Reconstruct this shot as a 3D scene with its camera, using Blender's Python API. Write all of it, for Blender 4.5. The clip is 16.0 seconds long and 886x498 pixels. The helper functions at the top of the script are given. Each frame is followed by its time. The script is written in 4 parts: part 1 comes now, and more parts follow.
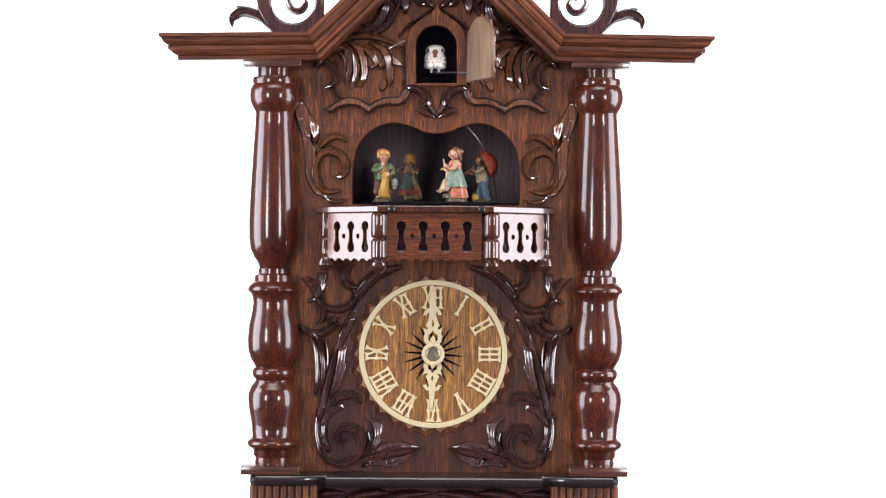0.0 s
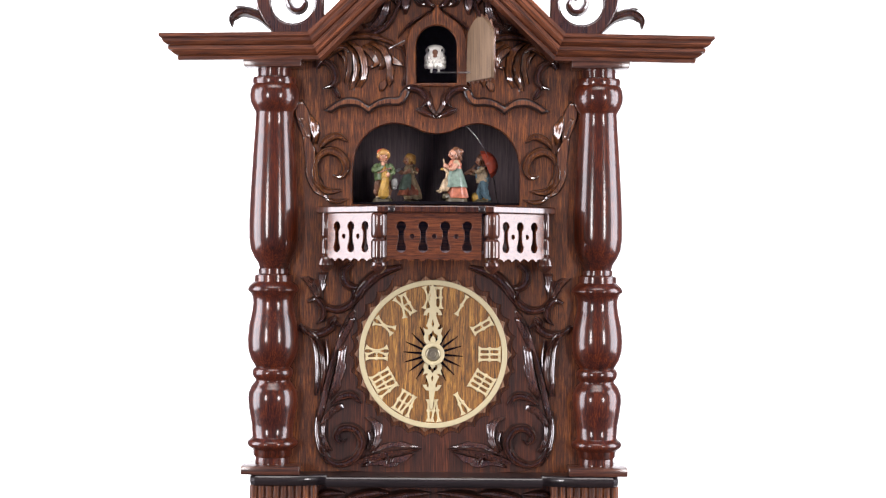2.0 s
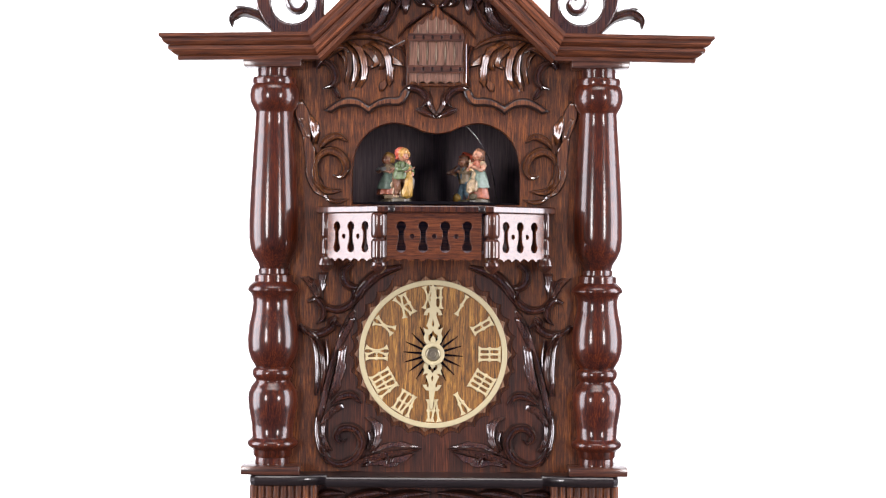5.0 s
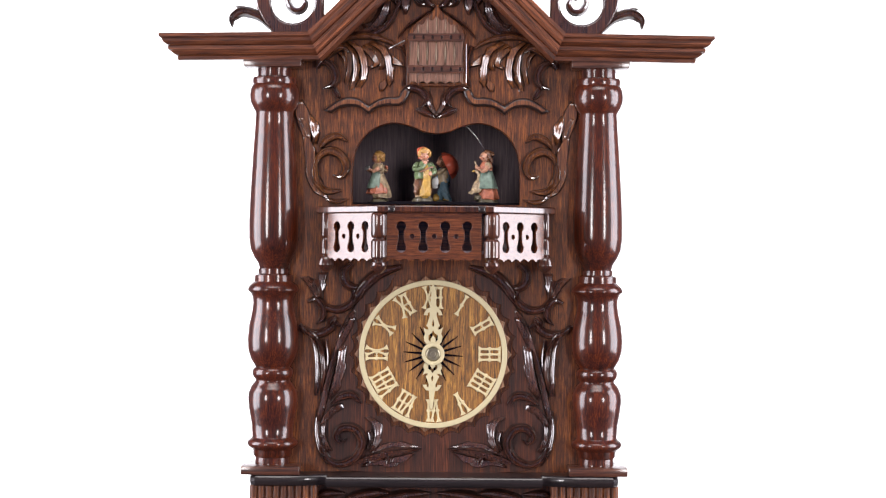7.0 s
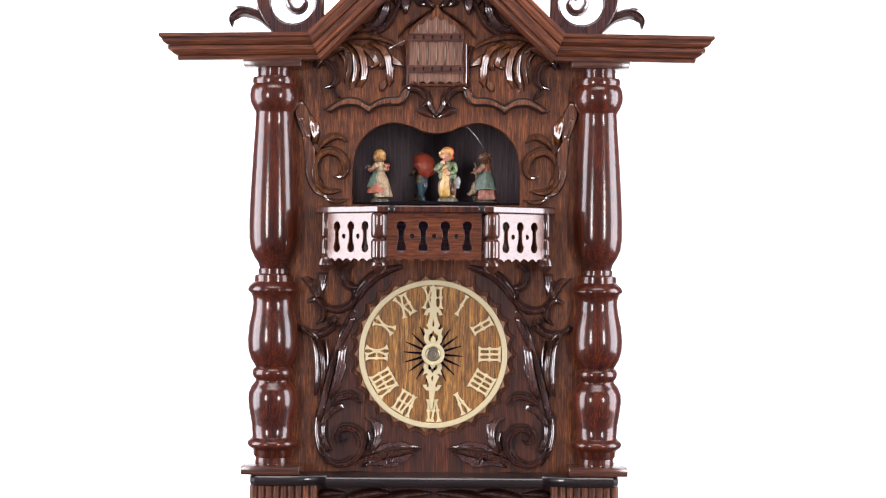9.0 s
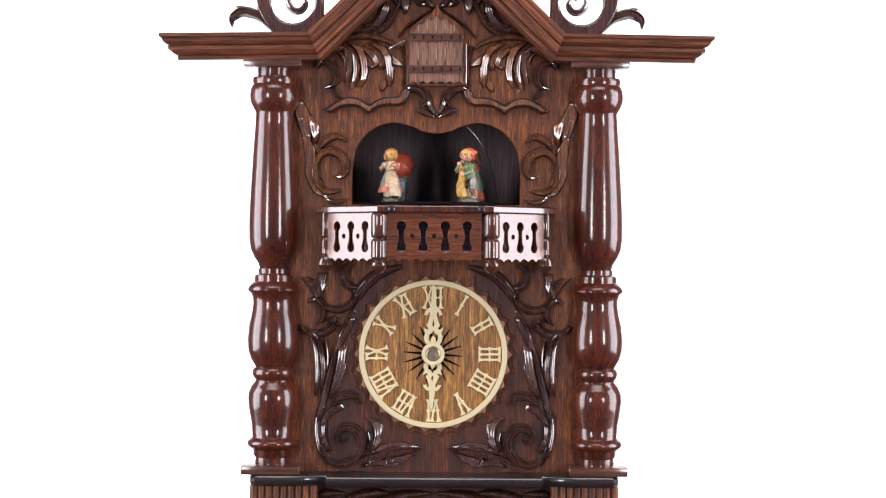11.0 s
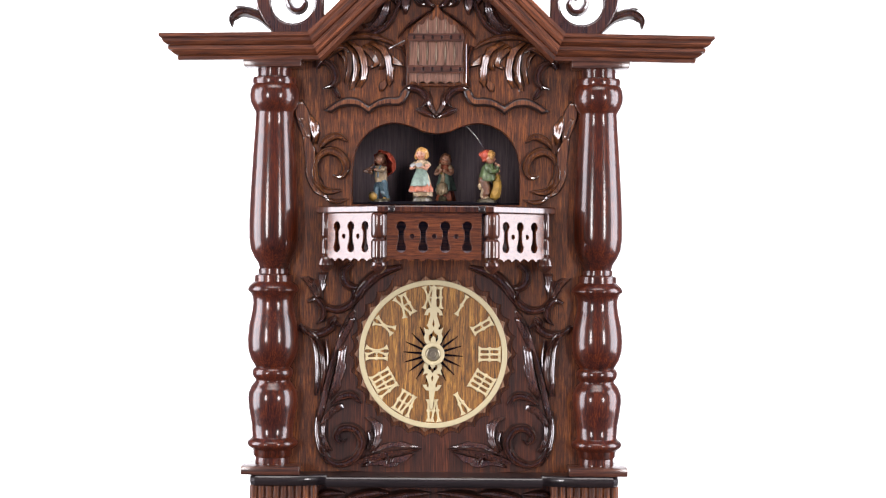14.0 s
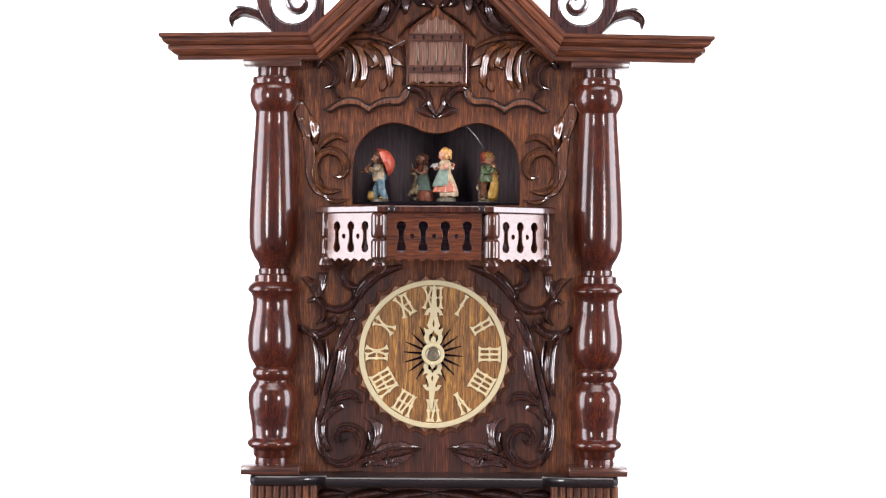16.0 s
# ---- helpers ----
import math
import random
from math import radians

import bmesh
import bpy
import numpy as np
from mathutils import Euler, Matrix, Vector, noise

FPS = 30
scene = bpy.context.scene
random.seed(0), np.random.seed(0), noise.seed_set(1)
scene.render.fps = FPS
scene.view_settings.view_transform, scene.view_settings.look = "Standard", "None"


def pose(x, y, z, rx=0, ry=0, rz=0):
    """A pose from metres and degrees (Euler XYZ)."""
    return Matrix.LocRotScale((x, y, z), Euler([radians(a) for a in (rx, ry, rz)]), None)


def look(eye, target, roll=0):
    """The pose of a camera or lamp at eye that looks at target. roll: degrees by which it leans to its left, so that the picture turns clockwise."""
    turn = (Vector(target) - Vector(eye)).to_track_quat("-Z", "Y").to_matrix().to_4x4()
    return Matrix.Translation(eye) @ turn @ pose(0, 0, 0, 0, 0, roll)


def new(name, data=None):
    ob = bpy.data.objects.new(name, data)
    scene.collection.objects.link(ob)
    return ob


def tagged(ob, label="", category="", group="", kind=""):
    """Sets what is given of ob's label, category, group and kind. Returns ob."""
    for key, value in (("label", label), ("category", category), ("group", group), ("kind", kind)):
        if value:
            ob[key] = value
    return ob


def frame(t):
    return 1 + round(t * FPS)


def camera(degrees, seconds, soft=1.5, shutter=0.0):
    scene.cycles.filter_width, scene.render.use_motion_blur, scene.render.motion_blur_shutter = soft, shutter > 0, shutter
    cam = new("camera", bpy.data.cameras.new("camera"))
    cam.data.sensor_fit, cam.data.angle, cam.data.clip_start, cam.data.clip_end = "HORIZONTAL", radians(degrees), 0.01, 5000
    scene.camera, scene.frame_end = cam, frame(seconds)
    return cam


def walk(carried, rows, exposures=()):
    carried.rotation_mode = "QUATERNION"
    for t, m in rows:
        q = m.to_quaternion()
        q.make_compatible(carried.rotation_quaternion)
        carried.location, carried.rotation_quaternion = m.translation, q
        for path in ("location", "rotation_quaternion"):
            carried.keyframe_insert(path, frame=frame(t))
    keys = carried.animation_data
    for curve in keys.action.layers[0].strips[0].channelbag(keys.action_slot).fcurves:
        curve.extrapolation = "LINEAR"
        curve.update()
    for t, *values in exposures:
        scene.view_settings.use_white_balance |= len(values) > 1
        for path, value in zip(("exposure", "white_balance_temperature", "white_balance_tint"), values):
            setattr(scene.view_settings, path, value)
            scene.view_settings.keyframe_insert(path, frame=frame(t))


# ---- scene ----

# Sheet units are half-millimetres; the drawing sheet lies in the plane of the clock's front plate.
S = 0.0005
DIST = 3000.0
EYE = (0.0065, -DIST * S, 1.5)
LEAN = 0.35

cam = camera(29.3, 16.0, soft=1.25)
HERE = look(EYE, (EYE[0], 0.0, EYE[2]), LEAN)
walk(cam, [(0.0, HERE), (16.0, HERE)])

# ---- light ----
world = bpy.data.worlds.new("studio_world")
scene.world = world
world.use_nodes = True
world.node_tree.nodes["Background"].inputs[0].default_value = (0.9, 0.92, 1.0, 1)
world.node_tree.nodes["Background"].inputs[1].default_value = 0.05


def softbox(name, eye, target, w, h, watts, color, spread=180):
    lamp = bpy.data.lights.new(name, "AREA")
    lamp.shape, lamp.size, lamp.size_y, lamp.energy, lamp.color, lamp.spread = "RECTANGLE", w, h, watts, color, radians(spread)
    ob = new(name, lamp)
    ob.matrix_world = look(eye, target)
    return ob


softbox("softbox_west", (-1.45, -0.31, 1.72), (0, -0.31, 1.66), 0.95, 1.45, 62, (0.95, 0.92, 1.0))
softbox("softbox_east", (1.45, -0.31, 1.72), (0, -0.31, 1.66), 0.95, 1.45, 62, (0.95, 0.92, 1.0))
# Added fill lamp with no known source, brightens the upper front.
softbox("fill_top", (0, -0.95, 2.85), (0, 0, 1.95), 1.6, 0.8, 6, (1.0, 0.96, 0.94), 70)
softbox("softbox_front", (-1.15, -2.0, 1.58), (0, 0, 1.62), 0.30, 0.62, 23, (1.0, 0.96, 0.97))
softbox("softbox_front", (1.15, -2.0, 1.58), (0, 0, 1.62), 0.30, 0.62, 23, (1.0, 0.96, 0.97))


# ---- materials ----
def node(nt, kind, **vals):
    n = nt.nodes.new(kind)
    for k, v in vals.items():
        n.inputs[k].default_value = v
    return n


def base_mat(name):
    m = bpy.data.materials.new(name)
    m.use_nodes = True
    return m, m.node_tree, m.node_tree.nodes["Principled BSDF"]


def wood(name, dark, mid, light, axis="Z", rough=0.35, coat=0.5, coat_rough=0.12, bump=0.25, fine=1.0, pores=0.6, spin=0.0, ior=1.5, spec=0.5):
    """Stained wood: long grain along one axis, broad tone changes, dark pores."""
    m, nt, b = base_mat(name)
    tc = nt.nodes.new("ShaderNodeTexCoord")
    mp = nt.nodes.new("ShaderNodeMapping")
    long, across = 27.0 * fine, 820.0 * fine
    turn = nt.nodes.new("ShaderNodeMapping")
    turn.inputs["Rotation"].default_value = (0, radians(spin), 0)
    nt.links.new(tc.outputs["Object"], turn.inputs[0])
    mp.inputs["Scale"].default_value = {"Z": (across, across, long), "X": (long, across, across), "Y": (across, long, across)}[axis]
    nt.links.new(turn.outputs[0], mp.inputs[0])
    n1 = node(nt, "ShaderNodeTexNoise", Scale=1.0, Detail=5.0, Roughness=0.65)
    nt.links.new(mp.outputs[0], n1.inputs["Vector"])
    mp2 = nt.nodes.new("ShaderNodeMapping")
    mp2.inputs["Scale"].default_value = [v * f for v, f in zip(mp.inputs["Scale"].default_value, (0.16, 0.16, 0.35))]
    nt.links.new(turn.outputs[0], mp2.inputs[0])
    n2 = node(nt, "ShaderNodeTexNoise", Scale=1.0, Detail=3.0)
    nt.links.new(mp2.outputs[0], n2.inputs["Vector"])
    mix = node(nt, "ShaderNodeMath")
    mix.operation = "MULTIPLY_ADD"
    mix.inputs[1].default_value = 0.7
    nt.links.new(n1.outputs[0], mix.inputs[0])
    half = nt.nodes.new("ShaderNodeMath")
    half.operation = "MULTIPLY"
    half.inputs[1].default_value = 0.3
    nt.links.new(n2.outputs[0], half.inputs[0])
    nt.links.new(half.outputs[0], mix.inputs[2])
    ramp = nt.nodes.new("ShaderNodeValToRGB")
    e = ramp.color_ramp.elements
    e[0].position, e[0].color = 0.36, (*dark, 1)
    e[1].position, e[1].color = 0.66, (*light, 1)
    c = e.new(0.5)
    c.color = (*mid, 1)
    nt.links.new(mix.outputs[0], ramp.inputs[0])
    # pores: short dark flecks along the grain
    mp3 = nt.nodes.new("ShaderNodeMapping")
    mp3.inputs["Scale"].default_value = [v * f for v, f in zip(mp.inputs["Scale"].default_value, (1.9, 1.9, 2.2))]
    nt.links.new(turn.outputs[0], mp3.inputs[0])
    n3 = node(nt, "ShaderNodeTexNoise", Scale=1.0, Detail=2.0)
    nt.links.new(mp3.outputs[0], n3.inputs["Vector"])
    pr = nt.nodes.new("ShaderNodeValToRGB")
    pr.color_ramp.elements[0].position, pr.color_ramp.elements[0].color = 0.36, (1 - pores, 1 - pores, 1 - pores, 1)
    pr.color_ramp.elements[1].position, pr.color_ramp.elements[1].color = 0.5, (1, 1, 1, 1)
    nt.links.new(n3.outputs[0], pr.inputs[0])
    mul = nt.nodes.new("ShaderNodeMix")
    mul.data_type, mul.blend_type = "RGBA", "MULTIPLY"
    mul.inputs["Factor"].default_value = 1.0
    nt.links.new(ramp.outputs[0], mul.inputs["A"])
    nt.links.new(pr.outputs[0], mul.inputs["B"])
    nt.links.new(mul.outputs["Result"], b.inputs["Base Color"])
    bp = node(nt, "ShaderNodeBump", Strength=bump, Distance=0.0006)
    nt.links.new(n1.outputs[0], bp.inputs["Height"])
    nt.links.new(bp.outputs[0], b.inputs["Normal"])
    nt.links.new(bp.outputs[0], b.inputs["Coat Normal"])
    b.inputs["Roughness"].default_value = rough
    b.inputs["Coat Weight"].default_value = coat
    b.inputs["Coat Roughness"].default_value = coat_rough
    b.inputs["Coat IOR"].default_value = ior
    b.inputs["Specular IOR Level"].default_value = spec
    return m


def paint(name, color, rough=0.36, metal=0.0, vary=0.25, scale=260.0, bump=0.08, coat=0.0, spec=0.5):
    m, nt, b = base_mat(name)
    tc = nt.nodes.new("ShaderNodeTexCoord")
    n = node(nt, "ShaderNodeTexNoise", Scale=scale, Detail=5.0, Roughness=0.6)
    nt.links.new(tc.outputs["Object"], n.inputs["Vector"])
    ramp = nt.nodes.new("ShaderNodeValToRGB")
    e = ramp.color_ramp.elements
    e[0].position, e[0].color = 0.3, (*[c * (1 - vary) for c in color], 1)
    e[1].position, e[1].color = 0.7, (*[min(1, c * (1 + vary * 0.6)) for c in color], 1)
    nt.links.new(n.outputs[0], ramp.inputs[0])
    nt.links.new(ramp.outputs[0], b.inputs["Base Color"])
    bp = node(nt, "ShaderNodeBump", Strength=bump, Distance=0.0005)
    nt.links.new(n.outputs[0], bp.inputs["Height"])
    nt.links.new(bp.outputs[0], b.inputs["Normal"])
    b.inputs["Roughness"].default_value, b.inputs["Metallic"].default_value = rough, metal
    b.inputs["Coat Weight"].default_value = coat
    b.inputs["Specular IOR Level"].default_value = spec
    return m


M_PLATE = wood("oak_stained", (0.020, 0.009, 0.0065), (0.086, 0.0225, 0.007), (0.32, 0.098, 0.021), rough=0.5, coat=0.08, coat_rough=0.3, spec=0.25, fine=1.7, pores=0.85)
M_INLAY = wood("dark_inlay", (0.014, 0.007, 0.006), (0.040, 0.012, 0.007), (0.13, 0.034, 0.013), rough=0.45, coat=0.2, coat_rough=0.25, spec=0.25)
M_CARVE = wood("carved_lacquered", (0.014, 0.006, 0.006), (0.040, 0.0125, 0.008), (0.10, 0.030, 0.012), rough=0.4, coat=1.0, coat_rough=0.1, bump=0.06, pores=0.6, ior=1.8, spec=0.2)
# Paler copy of carved wood for gable leaves, ledge boards and niche ornaments.
M_CARVE_PALE = wood("carved_pale", (0.030, 0.011, 0.007), (0.105, 0.034, 0.011), (0.26, 0.092, 0.026), rough=0.45, coat=1.0, coat_rough=0.1, bump=0.05, pores=0.6, ior=1.8, spec=0.2)
# Near-black brown for flanks and chamfers of carvings and the crossbar strips.
M_EDGE = wood("near_black_wood", (0.008, 0.004, 0.004), (0.016, 0.007, 0.005), (0.034, 0.013, 0.008), rough=0.45, coat=0.5, coat_rough=0.2, bump=0.05, spec=0.2)
M_COLUMN = wood("mahogany_turned", (0.008, 0.0028, 0.002), (0.038, 0.0068, 0.0028), (0.125, 0.024, 0.0055), rough=0.5, coat=0.75, coat_rough=0.14, bump=0.004, pores=0.2, fine=1.6, ior=1.5, spec=0.1)
BEAM = ((0.0192, 0.0056, 0.0032), (0.0840, 0.0240, 0.0096), (0.2080, 0.0624, 0.0224))
M_BEAM = wood("cornice_wood", *BEAM, axis="X", rough=0.5, coat=0.8, coat_rough=0.16, bump=0.06, spec=0.2)
RAKE = [tuple(1.3 * v for v in tone) for tone in BEAM]
M_RAKE_W = wood("rake_wood", *RAKE, axis="X", rough=0.5, coat=0.08, coat_rough=0.25, spec=0.3, spin=44)
M_RAKE_E = wood("rake_wood", *RAKE, axis="X", rough=0.5, coat=0.08, coat_rough=0.25, spec=0.3, spin=-44)
M_BLOCK = wood("block_wood", (0.018, 0.008, 0.006), (0.055, 0.018, 0.010), (0.12, 0.040, 0.018), axis="X", rough=0.45, coat=0.8, coat_rough=0.14, bump=0.06, spec=0.2)
M_PANEL = wood("balcony_wood", (0.024, 0.007, 0.003), (0.092, 0.024, 0.007), (0.18, 0.050, 0.013), axis="X", rough=0.45, coat=1.0, coat_rough=0.12, bump=0.1, pores=0.75, fine=1.8, spec=0.15)
M_DIAL = wood("dial_oak", (0.042, 0.015, 0.003), (0.21, 0.083, 0.010), (0.54, 0.27, 0.046), rough=0.5, coat=0.08, coat_rough=0.3, fine=1.9, pores=0.75)
M_DIALEDGE = wood("dial_edge", (0.10, 0.042, 0.018), (0.20, 0.09, 0.04), (0.34, 0.17, 0.085), rough=0.5, coat=0.2)
M_RAW = wood("raw_board", (0.085, 0.050, 0.026), (0.14, 0.086, 0.046), (0.20, 0.130, 0.075), rough=0.7, coat=0.0, bump=0.3, pores=0.25)
M_DOOR = wood("door_wood", (0.085, 0.038, 0.024), (0.16, 0.078, 0.050), (0.25, 0.130, 0.088), rough=0.45, coat=1.0, coat_rough=0.12, bump=0.05, spec=0.25)
M_BEAD = wood("bead_wood", (0.16, 0.10, 0.065), (0.27, 0.19, 0.13), (0.38, 0.29, 0.21), rough=0.45, coat=0.2, coat_rough=0.25, spec=0.25)
M_POST = wood("post_dark_lacquer", (0.012, 0.005, 0.004), (0.036, 0.010, 0.005), (0.11, 0.030, 0.010), rough=0.4, coat=1.0, coat_rough=0.07, bump=0.015, ior=1.5, spec=0.15)
M_NICHE = wood("niche_wood", (0.082, 0.060, 0.070), (0.125, 0.092, 0.103), (0.18, 0.125, 0.13), rough=0.6, coat=0.0, pores=0.3)
M_BLACK = paint("black_stain", (0.10, 0.088, 0.13), rough=0.5)
M_DARK = paint("dark_felt", (0.006, 0.005, 0.007), rough=0.9, spec=0.03)
M_SHELF = wood("shelf_black_lacquer", (0.007, 0.005, 0.005), (0.012, 0.008, 0.008), (0.02, 0.011, 0.010), axis="X", rough=0.4, coat=0.7, coat_rough=0.08, bump=0.05, spec=0.2)
M_CREAM = paint("cream_plastic", (0.43, 0.37, 0.22), rough=0.42, vary=0.06)
M_NUMERAL = paint("numeral_plastic", (0.50, 0.42, 0.24), rough=0.45, vary=0.12)
M_BRASS = paint("brass", (0.42, 0.38, 0.27), rough=0.3, metal=1.0, vary=0.1)
M_STEEL = paint("steel_wire", (0.5, 0.5, 0.52), rough=0.3, metal=1.0, vary=0.1)
M_WHITE = paint("bird_white", (0.82, 0.80, 0.74), rough=0.5, vary=0.15, bump=0.3)
M_BEAK = paint("beak_brown", (0.22, 0.10, 0.06), rough=0.4)
M_EYE = paint("eye_black", (0.01, 0.01, 0.01), rough=0.2)
M_SKIN = paint("skin_paint", (0.42, 0.21, 0.13), vary=0.4)
M_BLOND = paint("blond_paint", (0.38, 0.20, 0.055), vary=0.4)
M_BROWN = paint("brown_paint", (0.14, 0.06, 0.03), vary=0.4)
M_YELLOW = paint("yellow_paint", (0.36, 0.21, 0.04), vary=0.45)
M_GREEN = paint("green_paint", (0.095, 0.135, 0.055), vary=0.7)
M_BLUE = paint("blue_paint", (0.10, 0.17, 0.21), vary=0.45)
M_APRON = paint("apron_paint", (0.13, 0.185, 0.145), vary=0.5)
M_PINK = paint("pink_paint", (0.35, 0.11, 0.06), vary=0.5)
M_RED = paint("red_paint", (0.40, 0.070, 0.038), rough=0.35, vary=0.25)
M_LINEN = paint("linen_paint", (0.37, 0.27, 0.16), vary=0.6)
M_MOSS = paint("base_paint", (0.075, 0.062, 0.036), vary=0.6, bump=0.4)
M_SLATE = paint("slate_paint", (0.20, 0.20, 0.19), vary=0.3)
M_GREY = paint("studio_grey", (0.155, 0.13, 0.20), rough=0.9, vary=0.1, scale=3.0)
M_FLOOR = paint("studio_floor", (0.06, 0.058, 0.07), rough=0.8, vary=0.1, scale=3.0)


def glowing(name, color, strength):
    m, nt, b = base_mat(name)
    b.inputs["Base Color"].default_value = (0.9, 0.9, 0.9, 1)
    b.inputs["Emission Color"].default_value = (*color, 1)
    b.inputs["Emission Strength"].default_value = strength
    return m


# The backdrop emits: the light falling on it is put in as glow.
M_BACKDROP = glowing("glowing_backdrop", (1.0, 1.0, 1.0), 1.05)


# ---- geometry helpers ----
def W(x, y, d=0.0):
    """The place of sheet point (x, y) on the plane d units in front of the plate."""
    k = 1 - d / DIST
    a, b = (x - 784) * k, (441 - y) * k
    c, s = math.cos(radians(LEAN)), math.sin(radians(LEAN))
    return Vector((EYE[0] + (a * c - b * s) * S, -d * S, EYE[2] + (b * c + a * s) * S))


def mesh_of(bm, smooth=35.0):
    me = bpy.data.meshes.new("m")
    bmesh.ops.recalc_face_normals(bm, faces=bm.faces[:])
    bm.to_mesh(me)
    bm.free()
    if smooth:
        me.shade_smooth()
        me.set_sharp_from_angle(angle=radians(smooth))
    return me


def part(name, geo, mat, parent=None, label="", smooth=35.0):
    me = mesh_of(geo, smooth) if isinstance(geo, bmesh.types.BMesh) else geo
    me.name = name
    for m in (mat if isinstance(mat, (list, tuple)) else [mat]):
        me.materials.append(m)
    ob = new(name, me)
    if parent is not None:
        ob.parent = parent
    if label:
        ob["label"] = label
    return ob


def box(bm, lo, hi, mi=0, bevel=0.0):
    r = bmesh.ops.create_cube(bm, size=1.0)
    lo, hi = Vector(lo), Vector(hi)
    for v in r["verts"]:
        v.co = Vector([(lo[i] + hi[i]) / 2 + v.co[i] * (hi[i] - lo[i]) for i in range(3)])
    faces = {f for v in r["verts"] for f in v.link_faces}
    for f in faces:
        f.material_index = mi
    if bevel:
        edges = {e for f in faces for e in f.edges}
        bmesh.ops.bevel(bm, geom=list(edges), offset=bevel, segments=2, profile=0.5, affect="EDGES")


def block(x0, y0, x1, y1, d0, d1, bevel=1.0):
    """A box whose front face (at d1) shows the sheet rectangle, reaching back to d0."""
    bm = bmesh.new()
    a, b = W(x0, y1, d1), W(x1, y0, d1)
    box(bm, (a.x, -d1 * S, a.z), (b.x, -d0 * S, b.z), bevel=bevel * S)
    return bm


def lathe(bm, profile, centre, n=40, mi=0):
    """profile: (z, r) from top to bottom, in metres."""
    rings = []
    for z, r in profile:
        rings.append([bm.verts.new(Vector(centre) + Vector((r * math.cos(2 * math.pi * i / n), r * math.sin(2 * math.pi * i / n), z))) for i in range(n)])
    for p, q in zip(rings, rings[1:]):
        for i in range(n):
            bm.faces.new((p[i], p[(i + 1) % n], q[(i + 1) % n], q[i])).material_index = mi
    bm.faces.new(rings[0]).material_index = mi
    bm.faces.new(rings[-1]).material_index = mi


def spline(pts, n):
    """Catmull-Rom through pts, n samples a span."""
    P = [Vector(p) for p in pts]
    P = [2 * P[0] - P[1]] + P + [2 * P[-1] - P[-2]]
    out = []
    for i in range(1, len(P) - 2):
        for j in range(n):
            t = j / n
            a, b, c, d = P[i - 1:i + 3]
            out.append(0.5 * (2 * b + (c - a) * t + (2 * a - 5 * b + 4 * c - d) * t * t + (3 * b - a - 3 * c + d) * t ** 3))
    return out + [P[-2]]


def fret(loops, thick, bevel=0.8):
    """A flat sawn piece with holes, in its own plane: loops of (x, y) in sheet units, y up."""
    cu = bpy.data.curves.new("f", "CURVE")
    cu.dimensions, cu.fill_mode = "2D", "BOTH"
    cu.extrude, cu.bevel_depth, cu.bevel_resolution = max(thick / 2 - bevel, 0.05) * S, bevel * S, 1
    cu.offset = -bevel * S
    for loop in loops:
        sp = cu.splines.new("POLY")
        sp.points.add(len(loop) - 1)
        for p, q in zip(sp.points, loop):
            p.co = (q[0] * S, q[1] * S, 0, 1)
        sp.use_cyclic_u = True
    ob = bpy.data.objects.new("f", cu)
    scene.collection.objects.link(ob)
    me = bpy.data.meshes.new_from_object(ob)
    bpy.data.objects.remove(ob)
    bpy.data.curves.remove(cu)
    return me


UPRIGHT = pose(0, 0, 0, 90, 0, 0)


def flat(name, loops, d, thick, mat, parent, label="", bevel=0.8):
    """A sawn piece in place: loops of sheet points, its front face d units before the plate."""
    rel = [[((w.x) / S, (w.z - EYE[2]) / S) for w in (W(x, y, d) for x, y in loop)] for loop in loops]
    me = fret(rel, thick, bevel)
    me.transform(Matrix.Translation((0, -(d - thick / 2) * S, EYE[2])) @ UPRIGHT)
    return part(name, me, mat, parent, label)


LEAF = [(-1, 0), (-0.96, 0.14), (-0.72, 0.26), (-0.62, 0.2), (-0.25, 0.5), (-0.12, 0.42), (0.25, 0.78), (0.36, 0.72), (0.62, 1), (0.78, 0.98), (0.95, 0.7), (1, 0)]
ROUND = [(-1, 0), (-0.9, 0.5), (-0.5, 0.88), (0, 1), (0.5, 0.88), (0.9, 0.5), (1, 0)]


